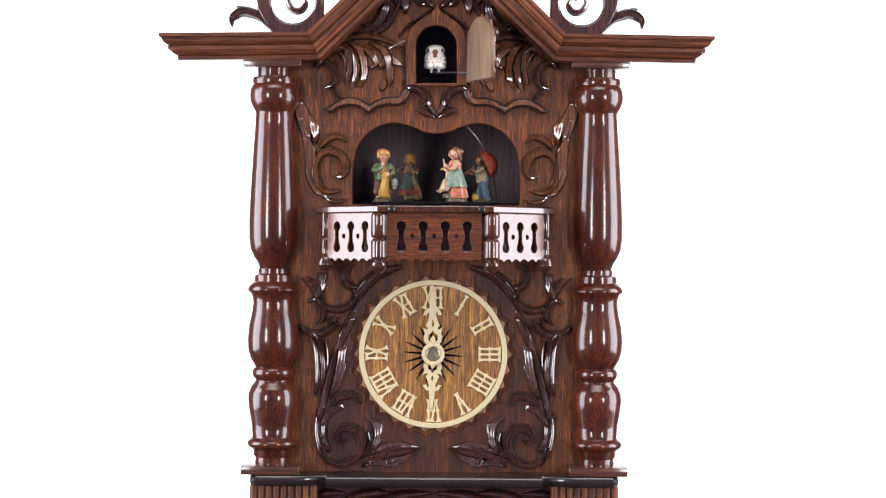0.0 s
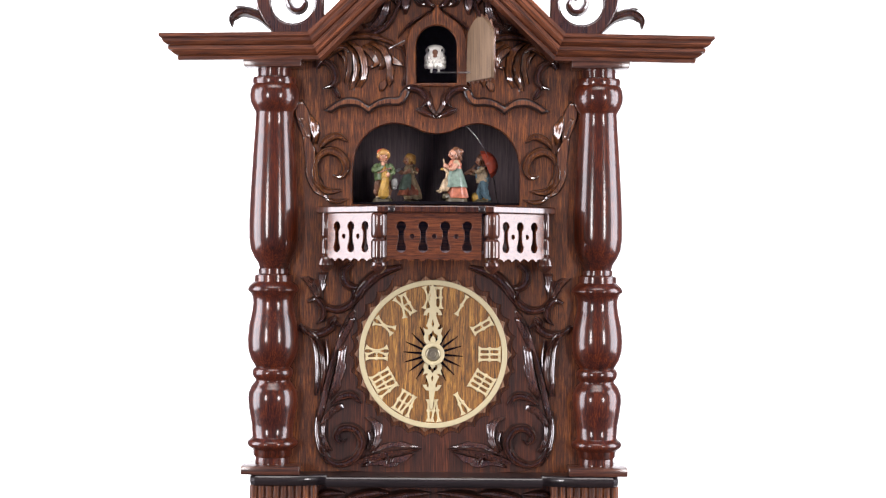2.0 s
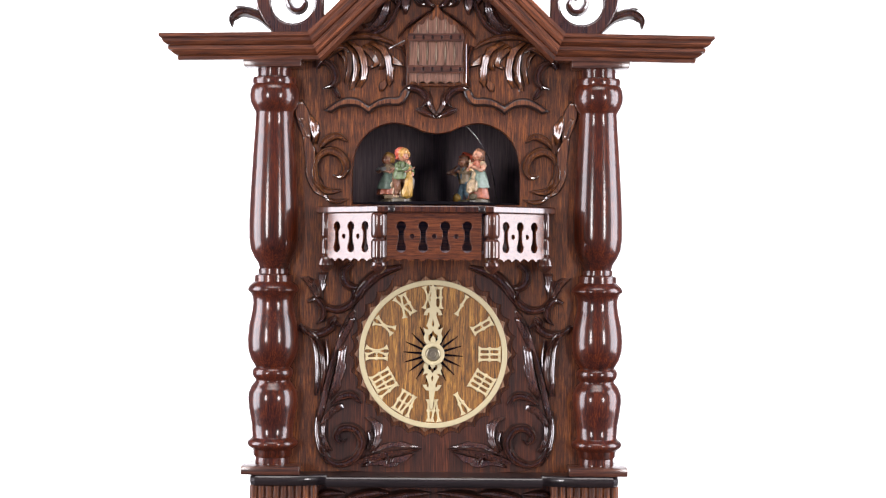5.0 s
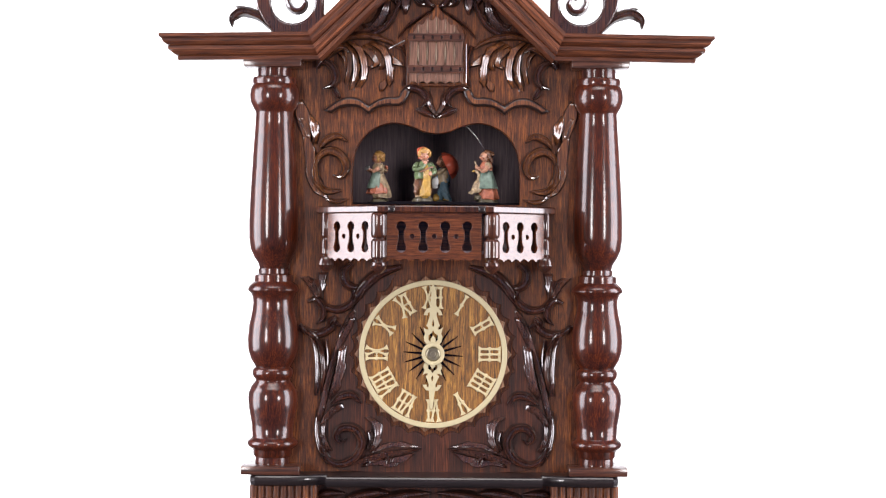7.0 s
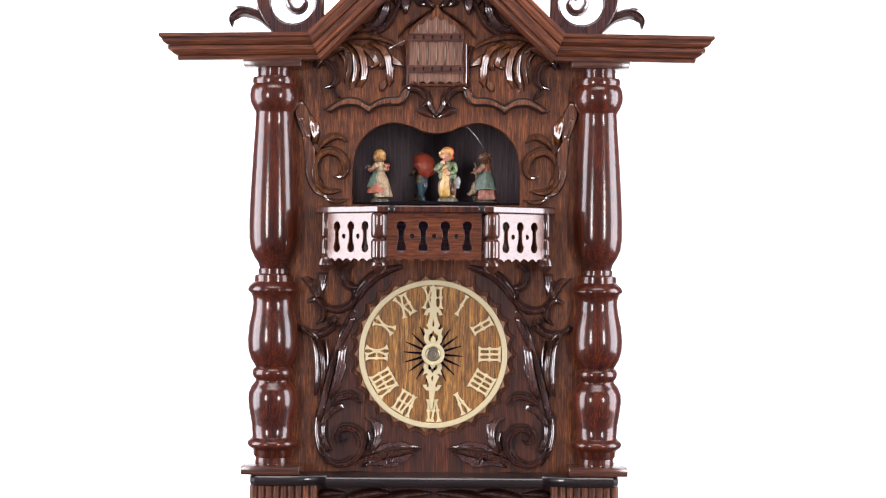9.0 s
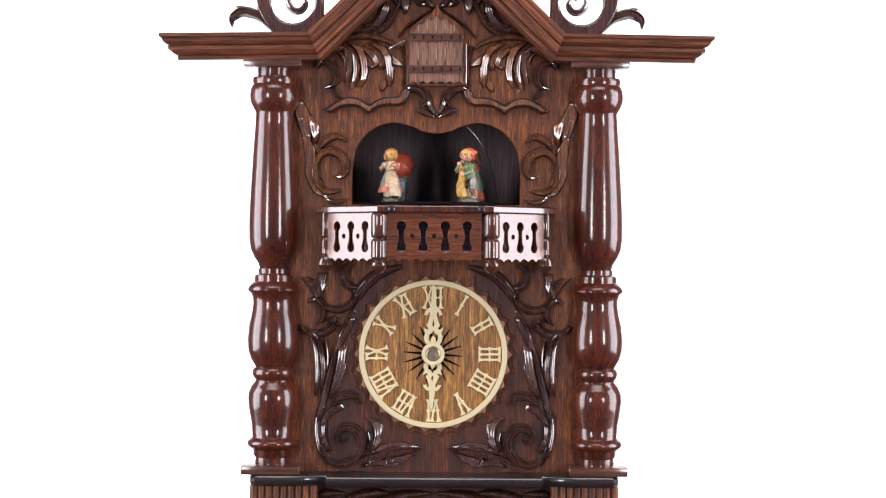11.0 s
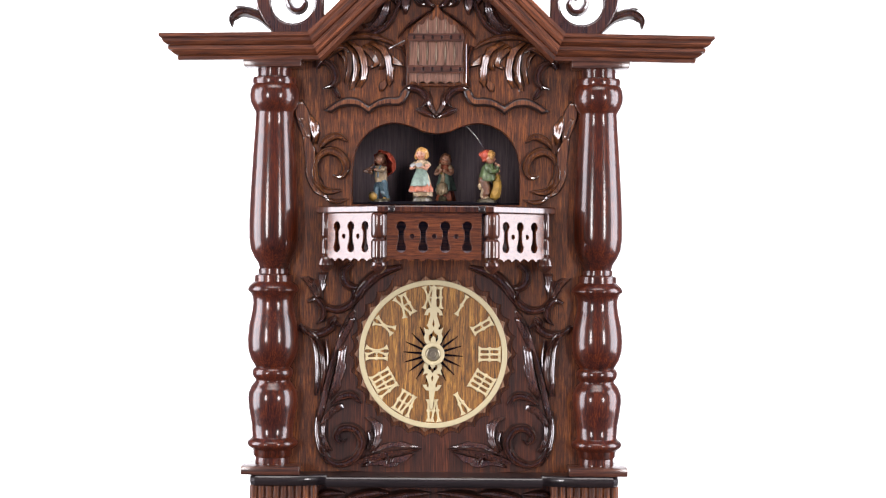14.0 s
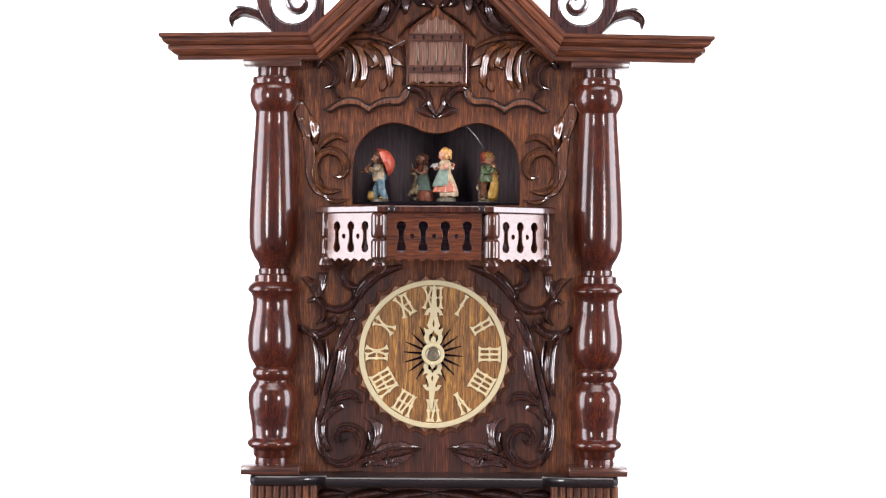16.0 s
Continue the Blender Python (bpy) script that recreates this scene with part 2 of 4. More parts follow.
def stroke(bm, pts, w, h, d, section, ends=(0.35, 0.1), mirror=False, n=7):
    """One carved stem or leaf along pts (sheet points): half-width w, relief h, on the plane d."""
    line = spline([(x, y, 0) for x, y in pts], n)
    rows = []
    m = len(line) - 1
    for i, p in enumerate(line):
        t = i / m
        q = line[min(i + 1, m)] - line[max(i - 1, 0)]
        q.normalize()
        side = Vector((-q.y, q.x, 0))
        body = ends[0] + (1 - ends[0]) * min(1, t / 0.35) ** 0.7 if t < 0.35 else 1.0
        if t > 0.55:
            body = ends[1] + (1 - ends[1]) * (1 - ((t - 0.55) / 0.45) ** 1.6)
        lift = 1 + 0.16 * noise.noise((p.x * 0.06, p.y * 0.06, 0.3))
        body *= 1 + 0.12 * noise.noise((p.x * 0.09, p.y * 0.09, 4.7))
        row = []
        for s, z in section:
            c = p + side * s * w * body
            if section is LEAF and s < -0.5:
                c = c - side * w * body * 0.45 * ((t * 4.2) % 1.0) * s
            v = W(c.x, c.y, d)
            v.y = -(d + h * (0.85 if section is LEAF else 1.0) * z * (body if section is LEAF else 0.35 + 0.65 * body) * lift) * S
            if mirror:
                v.x = -v.x
            row.append(bm.verts.new(v))
        rows.append(row)
    for p, q in zip(rows, rows[1:]):
        for i in range(len(p) - 1):
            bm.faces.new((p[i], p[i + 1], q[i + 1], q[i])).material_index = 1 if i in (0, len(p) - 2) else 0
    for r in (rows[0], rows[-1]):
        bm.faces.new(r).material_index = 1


FLATBAND = [(-1.4, 0), (-1, 0.86), (-0.84, 1), (-0.66, 0.8), (-0.25, 0.6), (0.25, 0.6), (0.66, 0.8), (0.84, 1), (1, 0.86), (1.4, 0)]


def along(pts, t):
    """The point at fraction t of a smooth line through pts."""
    u = t * (len(pts) - 1)
    i = min(int(u), len(pts) - 2)
    P = [Vector((*p, 0)) for p in pts]
    P = [2 * P[0] - P[1]] + P + [2 * P[-1] - P[-2]]
    a, b, c, d = P[i:i + 4]
    f = u - i
    return 0.5 * (2 * b + (c - a) * f + (2 * a - 5 * b + 4 * c - d) * f * f + (3 * b - a - 3 * c + d) * f ** 3)


def facet(bm, low, high, ha, hb, d=0.0, mirror=False, teeth=0, cut=0.22, n=36):
    """One knife-cut, finely fluted leaf face between two edges (sheet points): ha and hb are the relief at either edge, sinking at both ends; teeth notch the second edge."""
    rows = []
    for i in range(n + 1):
        t = i / n
        a, b = along(low, t), along(high, t)
        width = (b - a).length
        full = 1 - cut * ((teeth * t) % 1.0) if teeth else 1.0
        swell = 0.3 + 0.7 * math.sin(math.pi / 2 * min(1, t / 0.14 + 0.1, (1 - t) / 0.2))
        row = []
        fs = [0.0, 0.04] + [0.04 + 0.92 * k / 12 for k in range(1, 12)] + [0.96, 1.0]
        for k in range(-1, len(fs) + 1):
            side = k < 0 or k == len(fs)
            f = fs[min(max(k, 0), len(fs) - 1)] * full
            p = a.lerp(b, f)
            if side and width > 0:
                p = p + (p - a.lerp(b, 0.5)).normalized() * 2.2
            flute = min(0.008 * width, 0.07) * math.sin(2 * math.pi * (3 * f + 0.3 * math.sin(3 * t)))
            g = 0.0 if side else (ha + (hb - ha) * f + flute) * swell * (0.93 if k in (0, len(fs) - 1) else 1)
            v = W(p.x, p.y, d)
            v.y = -(d + g) * S
            if mirror:
                v.x = -v.x
            row.append(bm.verts.new(v))
        rows.append(row)
    for p, q in zip(rows, rows[1:]):
        for i in range(len(p) - 1):
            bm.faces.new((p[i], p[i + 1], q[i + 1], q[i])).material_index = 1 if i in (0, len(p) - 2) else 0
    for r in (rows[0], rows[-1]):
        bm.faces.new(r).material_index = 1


def carving(name, strokes, d, parent, label, mat=None, faces=()):
    """A carved ornament and its mirror twin, each a part with its stems and knife-cut leaf lobes."""
    for mirror in (False, True):
        main = None
        for pts, w, h, *more in strokes:
            bm = bmesh.new()
            stroke(bm, pts, w, h * 1.35, d + (more[1] if len(more) > 1 else 0), more[0] if more else FLATBAND, mirror=mirror)
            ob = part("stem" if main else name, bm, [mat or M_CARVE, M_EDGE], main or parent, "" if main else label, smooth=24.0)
            main = main or ob
        for low, high, ha, hb, *teeth in faces:
            bm = bmesh.new()
            facet(bm, low, high, ha + 0.68 * (hb - ha), ha, d, mirror, *teeth)
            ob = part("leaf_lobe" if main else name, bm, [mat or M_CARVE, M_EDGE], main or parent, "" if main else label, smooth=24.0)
            main = main or ob


def tube(bm, pts, r, n=8, mi=0):
    """A round wire through world points."""
    P = [Vector(p) for p in pts]
    rings = []
    for i, p in enumerate(P):
        t = (P[min(i + 1, len(P) - 1)] - P[max(i - 1, 0)]).normalized()
        u = t.orthogonal().normalized()
        v = t.cross(u)
        rings.append([bm.verts.new(p + (u * math.cos(2 * math.pi * k / n) + v * math.sin(2 * math.pi * k / n)) * r) for k in range(n)])
    for p, q in zip(rings, rings[1:]):
        best = min(range(n), key=lambda o: (p[0].co - q[o].co).length)
        for i in range(n):
            bm.faces.new((p[i], p[(i + 1) % n], q[(i + 1 + best) % n], q[(i + best) % n])).material_index = mi
    for r_ in (rings[0], rings[-1]):
        bm.faces.new(r_).material_index = mi


def mirrored(half):
    """A closed loop from its left half (top to bottom along the left), mirrored on the clock's axis."""
    out = list(half)
    for x, y in reversed(half):
        out.append((2 * (771 + (441 - y) * 0.0061) - x, y + (771 - x) * 0.0122))
    return out


# ---- studio ----
def studio():
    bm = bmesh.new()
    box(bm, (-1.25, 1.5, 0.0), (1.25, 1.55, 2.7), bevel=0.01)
    tagged(part("backdrop", bm, M_BACKDROP), "seamless white studio backdrop, its lighting put in as glow", "backdrop", kind="structure")
    for name, lo, hi in (("wall_north", (-2.4, 1.7, 0), (2.4, 1.8, 3.0)), ("wall_west", (-2.4, -2.7, 0), (-2.3, 1.7, 3.0)),
                         ("wall_east", (2.3, -2.7, 0), (2.4, 1.7, 3.0)), ("wall_south", (-2.4, -2.8, 0), (2.4, -2.7, 3.0))):
        bm = bmesh.new()
        box(bm, lo, hi)
        tagged(part(name, bm, M_GREY), "plain lavender-grey studio wall", "wall", kind="structure")
    bm = bmesh.new()
    box(bm, (-2.4, -2.8, -0.1), (2.4, 1.8, 0.0))
    tagged(part("floor", bm, M_FLOOR), "plain dark grey studio floor", "floor", kind="structure")
    bm = bmesh.new()
    box(bm, (-2.4, -2.8, 3.0), (2.4, 1.8, 3.1))
    tagged(part("ceiling", bm, M_GREY), "plain grey studio ceiling", "ceiling", kind="structure")


studio()

clock = tagged(new("cuckoo_clock"), "carved dark brown wooden cuckoo clock with turned columns and balcony", "cuckoo clock")


# ---- clock case ----
def arc(cx, cy, r, a0, a1, n):
    return [(cx + r * math.cos(radians(a0 + (a1 - a0) * i / n)), cy - r * math.sin(radians(a0 + (a1 - a0) * i / n))) for i in range(n + 1)]


def clock_case():
    # front plate with the two openings
    niche_half = [(v.x, v.y) for v in spline([(772, 237, 0), (750, 233, 0), (722, 222, 0), (690, 218, 0), (655, 232, 0), (632, 260, 0), (624, 295, 0), (623, 330, 0), (623, 362, 0)], 5)]
    outline = mirrored([(772, -105), (566, 92), (535, 112), (512, 122), (512, 846)])
    door_hole = [(735, 148)] + [(735, 84)] + arc(772.5, 80, 37.5, 178, 2, 14) + [(810, 84), (810, 148)]
    flat("front_plate", [outline, mirrored(niche_half), door_hole], 0, 24, M_PLATE, clock, "brown-stained oak front with vertical grain", bevel=1.0)
    # gable back and roof boards
    def behind(x, y, d):
        k = 1 / (1 - d / DIST)
        return 784 + (x - 784) * k, 441 + (y - 441) * k
    flat("gable_back", [[behind(x, y, -331) for x, y in mirrored([(772, -100), (566, 96), (535, 112), (516, 120)])]], -331, 12, M_NICHE, clock)
    for half in ([(548, 60), (772, -156), (772, -146), (556, 64)], [(996, 64), (773, -156), (773, -146), (988, 68)]):
        flat("roof_board", [half], 8, 352, M_PLATE, clock)
    # case behind the plate: sides, back, floor and roof of the two chambers
    for name, x0, y0, x1, y1, d0, d1, mat in (
            ("case_side", 500, 112, 512, 846, -330, -25, M_PLATE), ("case_side", 1030, 112, 1042, 846, -330, -25, M_PLATE),
            ("case_back", 500, 112, 1042, 846, -345, -331, M_NICHE),
            ("niche_floor", 512, 361, 1030, 372, -330, -25, M_DARK), ("niche_ceiling", 512, 176, 1030, 186, -330, -25, M_NICHE),
            ("niche_side", 598, 187, 610, 360, -300, -25, M_NICHE), ("niche_side", 934, 187, 946, 360, -300, -25, M_NICHE),
            ("niche_back", 598, 187, 946, 360, -312, -301, M_NICHE),
            ("bird_chamber", 700, 0, 712, 175, -200, -25, M_BLACK), ("bird_chamber", 832, 0, 844, 175, -200, -25, M_BLACK),
            ("bird_chamber", 700, 0, 844, 175, -214, -201, M_BLACK), ("bird_chamber", 713, 14, 831, 20, -200, -25, M_BLACK), ("bird_chamber", 713, 152, 831, 158, -200, -25, M_BLACK)):
        part(name, block(x0, y0, x1, y1, d0, d1), mat, clock)


MOULD = [(0, 90), (6, 90), (7.5, 87), (9, 85), (14, 84), (18, 79), (20, 73), (21.5, 76), (28, 75.5), (29, 71), (33, 68), (36, 63), (37, 59), (38.5, 61), (45, 60)]


def cornice():
    """Crown moulding: (drop below the top edge, reach in front of the plate)."""
    reach = MOULD[0][1]
    for sign in (-1, 1):
        def P(x, y, d):
            v = W(x, y, d)
            return Vector((sign * abs(v.x) if sign > 0 else v.x, v.y, v.z))
        # level part with a returned end
        bm = bmesh.new()
        rows = []
        prof = [(0, 10)] + MOULD + [(45, 10)]
        for stage in range(3):
            row = []
            for n, d in prof:
                dd = max(d, 58)
                if stage == 0:
                    v = P(280 + (reach - dd), 58 + n, 90)
                    v.y = -10 * S
                elif stage == 1:
                    v = P(280 + (reach - dd), 58 + n, 90)
                    v.y = -d * S
                else:
                    v = P(545 + n * 0.40, 56 + n, 90)
                    v.y = -d * S
                row.append(bm.verts.new(v))
            rows.append(row)
        for p, q in zip(rows, rows[1:]):
            for i in range(len(prof)):
                j = (i + 1) % len(prof)
                bm.faces.new((p[i], p[j], q[j], q[i]))
        bm.faces.new(rows[0])
        bm.faces.new(rows[-1])
        part("cornice", bm, M_BEAM, clock, smooth=25)
        # rake up to the apex
        bm = bmesh.new()
        rows = []
        for x0, y0, mx, my in ((545, 56, 0.40, 1.0), (773, -164, 0.0, 1.42)):
            row = []
            for n, d in prof:
                v = P(x0 + n * mx, y0 + n * my, 90)
                v.y = -(d + (5 if d > 10 else 0)) * S
                row.append(bm.verts.new(v))
            rows.append(row)
        for i in range(len(prof)):
            j = (i + 1) % len(prof)
            bm.faces.new((rows[0][i], rows[0][j], rows[1][j], rows[1][i]))
        bm.faces.new(rows[0])
        bm.faces.new(rows[-1])
        part("gable_rake", bm, M_RAKE_W if sign < 0 else M_RAKE_E, clock, smooth=25)


COLUMN = [(118, 30), (136, 30), (138, 38), (143, 39.5), (150, 38), (152, 40), (160, 43), (170, 44), (180, 43), (190, 39), (198, 34), (201, 33), (225, 34.5),
          (260, 37), (300, 39.5), (350, 42.5), (390, 44), (420, 44), (440, 41.5), (455, 35), (466, 27.5), (475, 25), (476, 27), (484, 27), (486, 30), (487, 33.5),
          (498, 34), (501, 38), (506, 43), (512, 45.5), (515, 45), (518, 41), (526, 37), (535, 36), (550, 37.5), (575, 43), (600, 45.5), (618, 44.5), (634, 40), (646, 33),
          (649, 31), (651, 34), (656, 36.5), (662, 36.5), (668, 34), (671, 31), (674, 31), (682, 38), (694, 43), (706, 44), (725, 42), (750, 37.5), (772, 36),
          (774, 37.5), (777, 41.5), (780, 44), (783.5, 45), (787, 44), (790, 41.5), (793, 37), (795, 35), (805, 34), (808, 30.5), (826, 30.5)]


def columns():
    for sign in (-1, 1):
        d = 10
        c = W(484.5, 441, d)
        cx = -abs(c.x) if sign < 0 else abs(c.x)
        k = 1 - d / DIST
        bm = bmesh.new()
        lathe(bm, [((441 - y) * k * S, r * k * S) for y, r in COLUMN], (cx, -d * S, EYE[2] - 0.0009), 56)
        shaft = part("column", bm, M_COLUMN, clock, "glossy turned mahogany-red column", smooth=46)
        # capital and plinth blocks
        for name, y0, y1, half in (("capital", 103, 119, 50), ("plinth", 828, 843, 51)):
            bm = bmesh.new()
            z0, z1 = (EYE[2] + (441 - y) * (1 - 57 / DIST) * S for y in (y1, y0))
            box(bm, (cx - half * S, -57 * S, z0), (cx + half * S, 36 * S, z1), bevel=0.0006)
            part(name, bm, M_BLOCK, shaft)


def sweep_plan(plan, layers, name, mat, parent=None):
    """A moulded slab: plan of (x, d) left to right along its front, layers of (z, inset)."""
    bm = bmesh.new()
    rings = []
    for z, inset in layers:
        ring = []
        for x, d in plan:
            ring.append(bm.verts.new((x * S - math.copysign(inset * S, x) * 0.7, -(d - inset) * S if d > 0 else -d * S, z)))
        rings.append(ring)
    n = len(plan)
    for p, q in zip(rings, rings[1:]):
        for i in range(n):
            j = (i + 1) % n
            bm.faces.new((p[i], p[j], q[j], q[i]))
    bm.faces.new(rings[0])
    bm.faces.new(rings[-1])
    return part(name, bm, mat, parent or clock, smooth=25)


def z_at(y, d):
    return EYE[2] + (441 - y) * (1 - d / DIST) * S


def lower_case():
    # black moulded shelf with a bay in the middle
    left = [(-324, -120), (-324, 30), (-321, 50), (-312, 60), (-256, 61), (-222, 54), (-200, 44), (-190, 44), (-188, 74)]
    plan = left + [(-x, d) for x, d in reversed(left)]
    zt, zb = z_at(843.2, 57), z_at(863, 60)
    sweep_plan(plan, [(zt, 6), (zt - 0.0008, 3), (zt - 0.002, 1.2), (zt - 0.0036, 0.2), (zt - 0.0052, 0.2), (zb + 0.0018, 1.2), (zb + 0.0006, 3), (zb, 5)], "shelf", M_SHELF)
    top = z_at(863, 60) - 0.0002
    bm = bmesh.new()
    box(bm, (-250 * S, -8 * S, 0.0), (250 * S, 330 * S, top))
    # Takes the dark wood of the dial panel, darker than the pilasters beside it.
    part("lower_case", bm, M_INLAY, clock, "plain lower case in dark brown wood")
    for sign in (-1, 1):
        for i in range(9):
            bm = bmesh.new()
            lathe(bm, [(top, 6.6 * S), (0.02, 6.6 * S)], (sign * (211 + i * 13) * S, -36 * S, 0), 12)
            part("reed", bm, M_PLATE, clock)
        bm = bmesh.new()
        box(bm, (min(sign * 204, sign * 322) * S, -38 * S, 0.0), (max(sign * 204, sign * 322) * S, 100 * S, top - 0.0003))
        part("pilaster", bm, M_PLATE, clock)
    carving("lower_leaf", [([(600, 895), (625, 880), (665, 872), (700, 874)], 7, 16), ([(640, 900), (680, 885), (720, 876), (765, 872)], 8, 18), ([(560, 880), (580, 873), (612, 873)], 6, 12)],
            8, clock, "carved leaf below the shelf")


clock_case()
cornice()
columns()
lower_case()


# ---- carvings ----
def twin(p):
    """The sheet point mirrored on the clock's axis."""
    x, y = p
    return 2 * (771 + (441 - y) * 0.0061) - x, y + (771 - x) * 0.0122


def carvings():
    carving("gable_leaf", [
        ([(604, 74), (630, 66), (662, 66), (692, 76), (712, 90)], 4.5, 10), ([(570, 112), (588, 93), (606, 85), (622, 94)], 5, 11), ([(600, 92), (611, 104), (613, 126)], 4, 7)],
            0, clock, "carved acanthus leaves in the gable", M_CARVE_PALE, faces=[
        ([(616, 76), (632, 92), (640, 115), (640, 138), (633, 155)], [(618, 72), (641, 85), (651, 108), (651, 134), (639, 156)], 5, 15, 5),
        ([(608, 78), (621, 93), (626, 115), (625, 136), (619, 160)], [(612, 75), (630, 91), (638, 115), (636, 136), (626, 160)], 3, 14, 4),
        ([(604, 82), (612, 100), (615, 120), (610, 148)], [(608, 78), (621, 95), (625, 116), (617, 152)], 3, 10, 3),
        ([(653, 78), (674, 92), (683, 115), (686, 150)], [(658, 71), (684, 85), (695, 110), (698, 138), (690, 154)], 5, 17, 5),
        ([(644, 80), (662, 94), (672, 112), (671, 124)], [(652, 76), (674, 91), (683, 113), (677, 124)], 3, 11, 4),
        ([(674, 146), (672, 152), (673, 162)], [(683, 140), (684, 151), (677, 162)], 6, 7),
        ([(692, 96), (703, 106), (716, 117)], [(694, 113), (704, 116), (717, 118)], 9, 5),
        ([(640, 86), (655, 100), (662, 112), (654, 120)], [(644, 82), (664, 96), (671, 114), (656, 122)], 9, 4)])
    carving("gable_scroll", [
        ([(560, 121), (572, 109), (589, 120), (594, 140), (586, 152), (572, 157)], 6, 12), ([(588, 150), (596, 166), (602, 176)], 4.5, 11),
        ([(612, 64), (650, 64), (684, 46), (706, 10), (722, -30)], 4, 8), ([(742, 6), (752, -2), (764, 10), (773, 14)], 5, 14), ([(735, -10), (742, 4), (760, 12)], 5, 10)],
            0, clock, "carved scrollwork along the gable", faces=[
        ([(622, 60), (652, 50), (672, 28), (682, 4)], [(634, 64), (666, 56), (686, 32), (692, 2)], 4, 15, 4),
        ([(640, 44), (656, 40), (668, 24), (676, 6)], [(646, 52), (664, 46), (676, 28), (683, 4)], 8, 3),
        ([(709, 82), (716, 105), (716, 130), (713, 153)], [(713, 80), (722, 104), (723, 130), (719, 153)], 4, 11),
        ([(711, -14), (711, 8), (716, 26)], [(723, -14), (725, 8), (718, 26)], 4, 14),
        ([(690, -20), (696, 0), (706, 14)], [(704, -20), (706, 0), (709, 14)], 3, 11)])
    # moulded frame of the bird door
    half = [(v.x, v.y) for v in spline([(772, 8, 0), (764, 22, 0), (748, 32, 0), (730, 46, 0), (722, 62, 0), (719, 84, 0), (719, 110, 0), (719, 153, 0)], 4)]
    inner = [(736.5, 147)] + [(736.5, 84)] + arc(772.5, 81, 36, 178, 2, 14) + [(808.5, 84), (808.5, 147)]
    flat("door_frame", [half + [twin(p) for p in reversed(half)], inner], 10, 10, M_PLATE, clock, "raised pointed-arch frame round the bird door", bevel=2.2)
    carving("door_arch", [([(704, 68), (722, 46), (744, 30), (768, 15)], 3, 8, ROUND)], 0, clock, "carved pointed arch over the bird door")
    # wavy ledge board and its centre leaf
    humps = ([(572, 195), (590, 182), (612, 172), (634, 174), (652, 186)], [(652, 186), (668, 176), (686, 171), (704, 171), (710, 160), (719, 152)],
             [(727, 160), (718, 178), (706, 187), (686, 187), (668, 191), (652, 202)], [(652, 202), (634, 190), (612, 188), (596, 194), (583, 203)])
    board = [(v.x, v.y) for line in humps for v in spline([(x, y, 0) for x, y in line], 4)[:-1]]
    for loop in (board, [twin(p) for p in board]):
        ledge = flat("ledge_board", [loop], 15, 15, [M_CARVE_PALE, M_EDGE], clock, "wavy ledge board with dark chamfered edges", bevel=4.2)
        # All but the flat front takes the near-black brown.
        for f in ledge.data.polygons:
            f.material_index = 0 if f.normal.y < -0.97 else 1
    carving("ledge_scroll", [
        ([(710, 168), (722, 157), (742, 160), (755, 176), (744, 192)], 6, 13), ([(736, 193), (752, 199), (773, 210)], 5, 11)],
            0, clock, "carved curling leaf under the bird door", faces=[
        ([(752, 166), (757, 178), (757, 188), (770, 206)], [(759, 162), (764, 178), (766, 188), (774, 205)], 3, 13)])
    carving("side_leaf", [], 0, clock, "carved leaf beside the niche", M_CARVE_PALE, faces=[
        ([(533, 178), (524, 200), (532, 228), (546, 262)], [(534, 177), (546, 200), (550, 230), (549, 264)], 7, 7.5),
        ([(528, 208), (538, 226), (546, 250)], [(534, 206), (546, 226), (549, 250)], 9, 12),
        ([(547, 204), (551, 230), (558, 255)], [(549, 203), (566, 225), (561, 255)], 4, 18, 3, 0.2),
        ([(537, 238), (540, 274), (545, 304), (556, 330)], [(540, 236), (557, 266), (557, 300), (560, 330)], 8, 8.5),
        ([(541, 286), (543, 312), (556, 338), (578, 351)], [(544, 284), (556, 306), (567, 331), (580, 350)], 5, 11),
        ([(553, 302), (558, 323), (574, 345)], [(556, 301), (569, 320), (577, 343)], 4, 12)])
    carving("side_scroll", [
        ([(559, 292), (566, 276), (584, 267), (604, 276), (613, 296), (604, 313), (589, 310)], 6.5, 12), ([(563, 322), (578, 338), (607, 337)], 5, 9),
        ([(566, 262), (580, 247), (599, 241), (616, 252)], 5.5, 11), ([(560, 286), (558, 306), (564, 328), (580, 344)], 5, 10), ([(576, 352), (596, 357), (618, 352)], 3.5, 6)],
            0, clock, "carved spiral scroll beside the niche", M_CARVE_PALE)
    carving("dial_scroll", [
        ([(710, 472), (672, 484), (648, 503), (630, 528), (606, 556)], 8, 12), ([(624, 466), (610, 480), (612, 500), (628, 509), (650, 502)], 6.5, 12),
        ([(568, 526), (578, 543), (600, 548), (622, 536), (625, 516), (606, 506)], 5.5, 12), ([(544, 534), (560, 530), (572, 544), (571, 562), (560, 574)], 5.5, 11),
        ([(530, 574), (546, 588), (568, 590), (586, 580), (592, 571), (606, 580)], 6, 12), ([(594, 560), (586, 572), (590, 582)], 6, 13)], 0, clock, "carved scrolls above the dial", faces=[
        ([(532, 490), (548, 507), (564, 534)], [(544, 489), (560, 502), (569, 530)], 3, 13),
        ([(565, 482), (565, 503), (567, 523)], [(579, 482), (577, 503), (571, 523)], 3, 14, 2),
        ([(556, 496), (563, 512), (568, 530)], [(565, 492), (569, 510), (571, 530)], 12, 4),
        ([(628, 546), (616, 560), (606, 580)], [(634, 550), (624, 566), (610, 584)], 3, 12)])
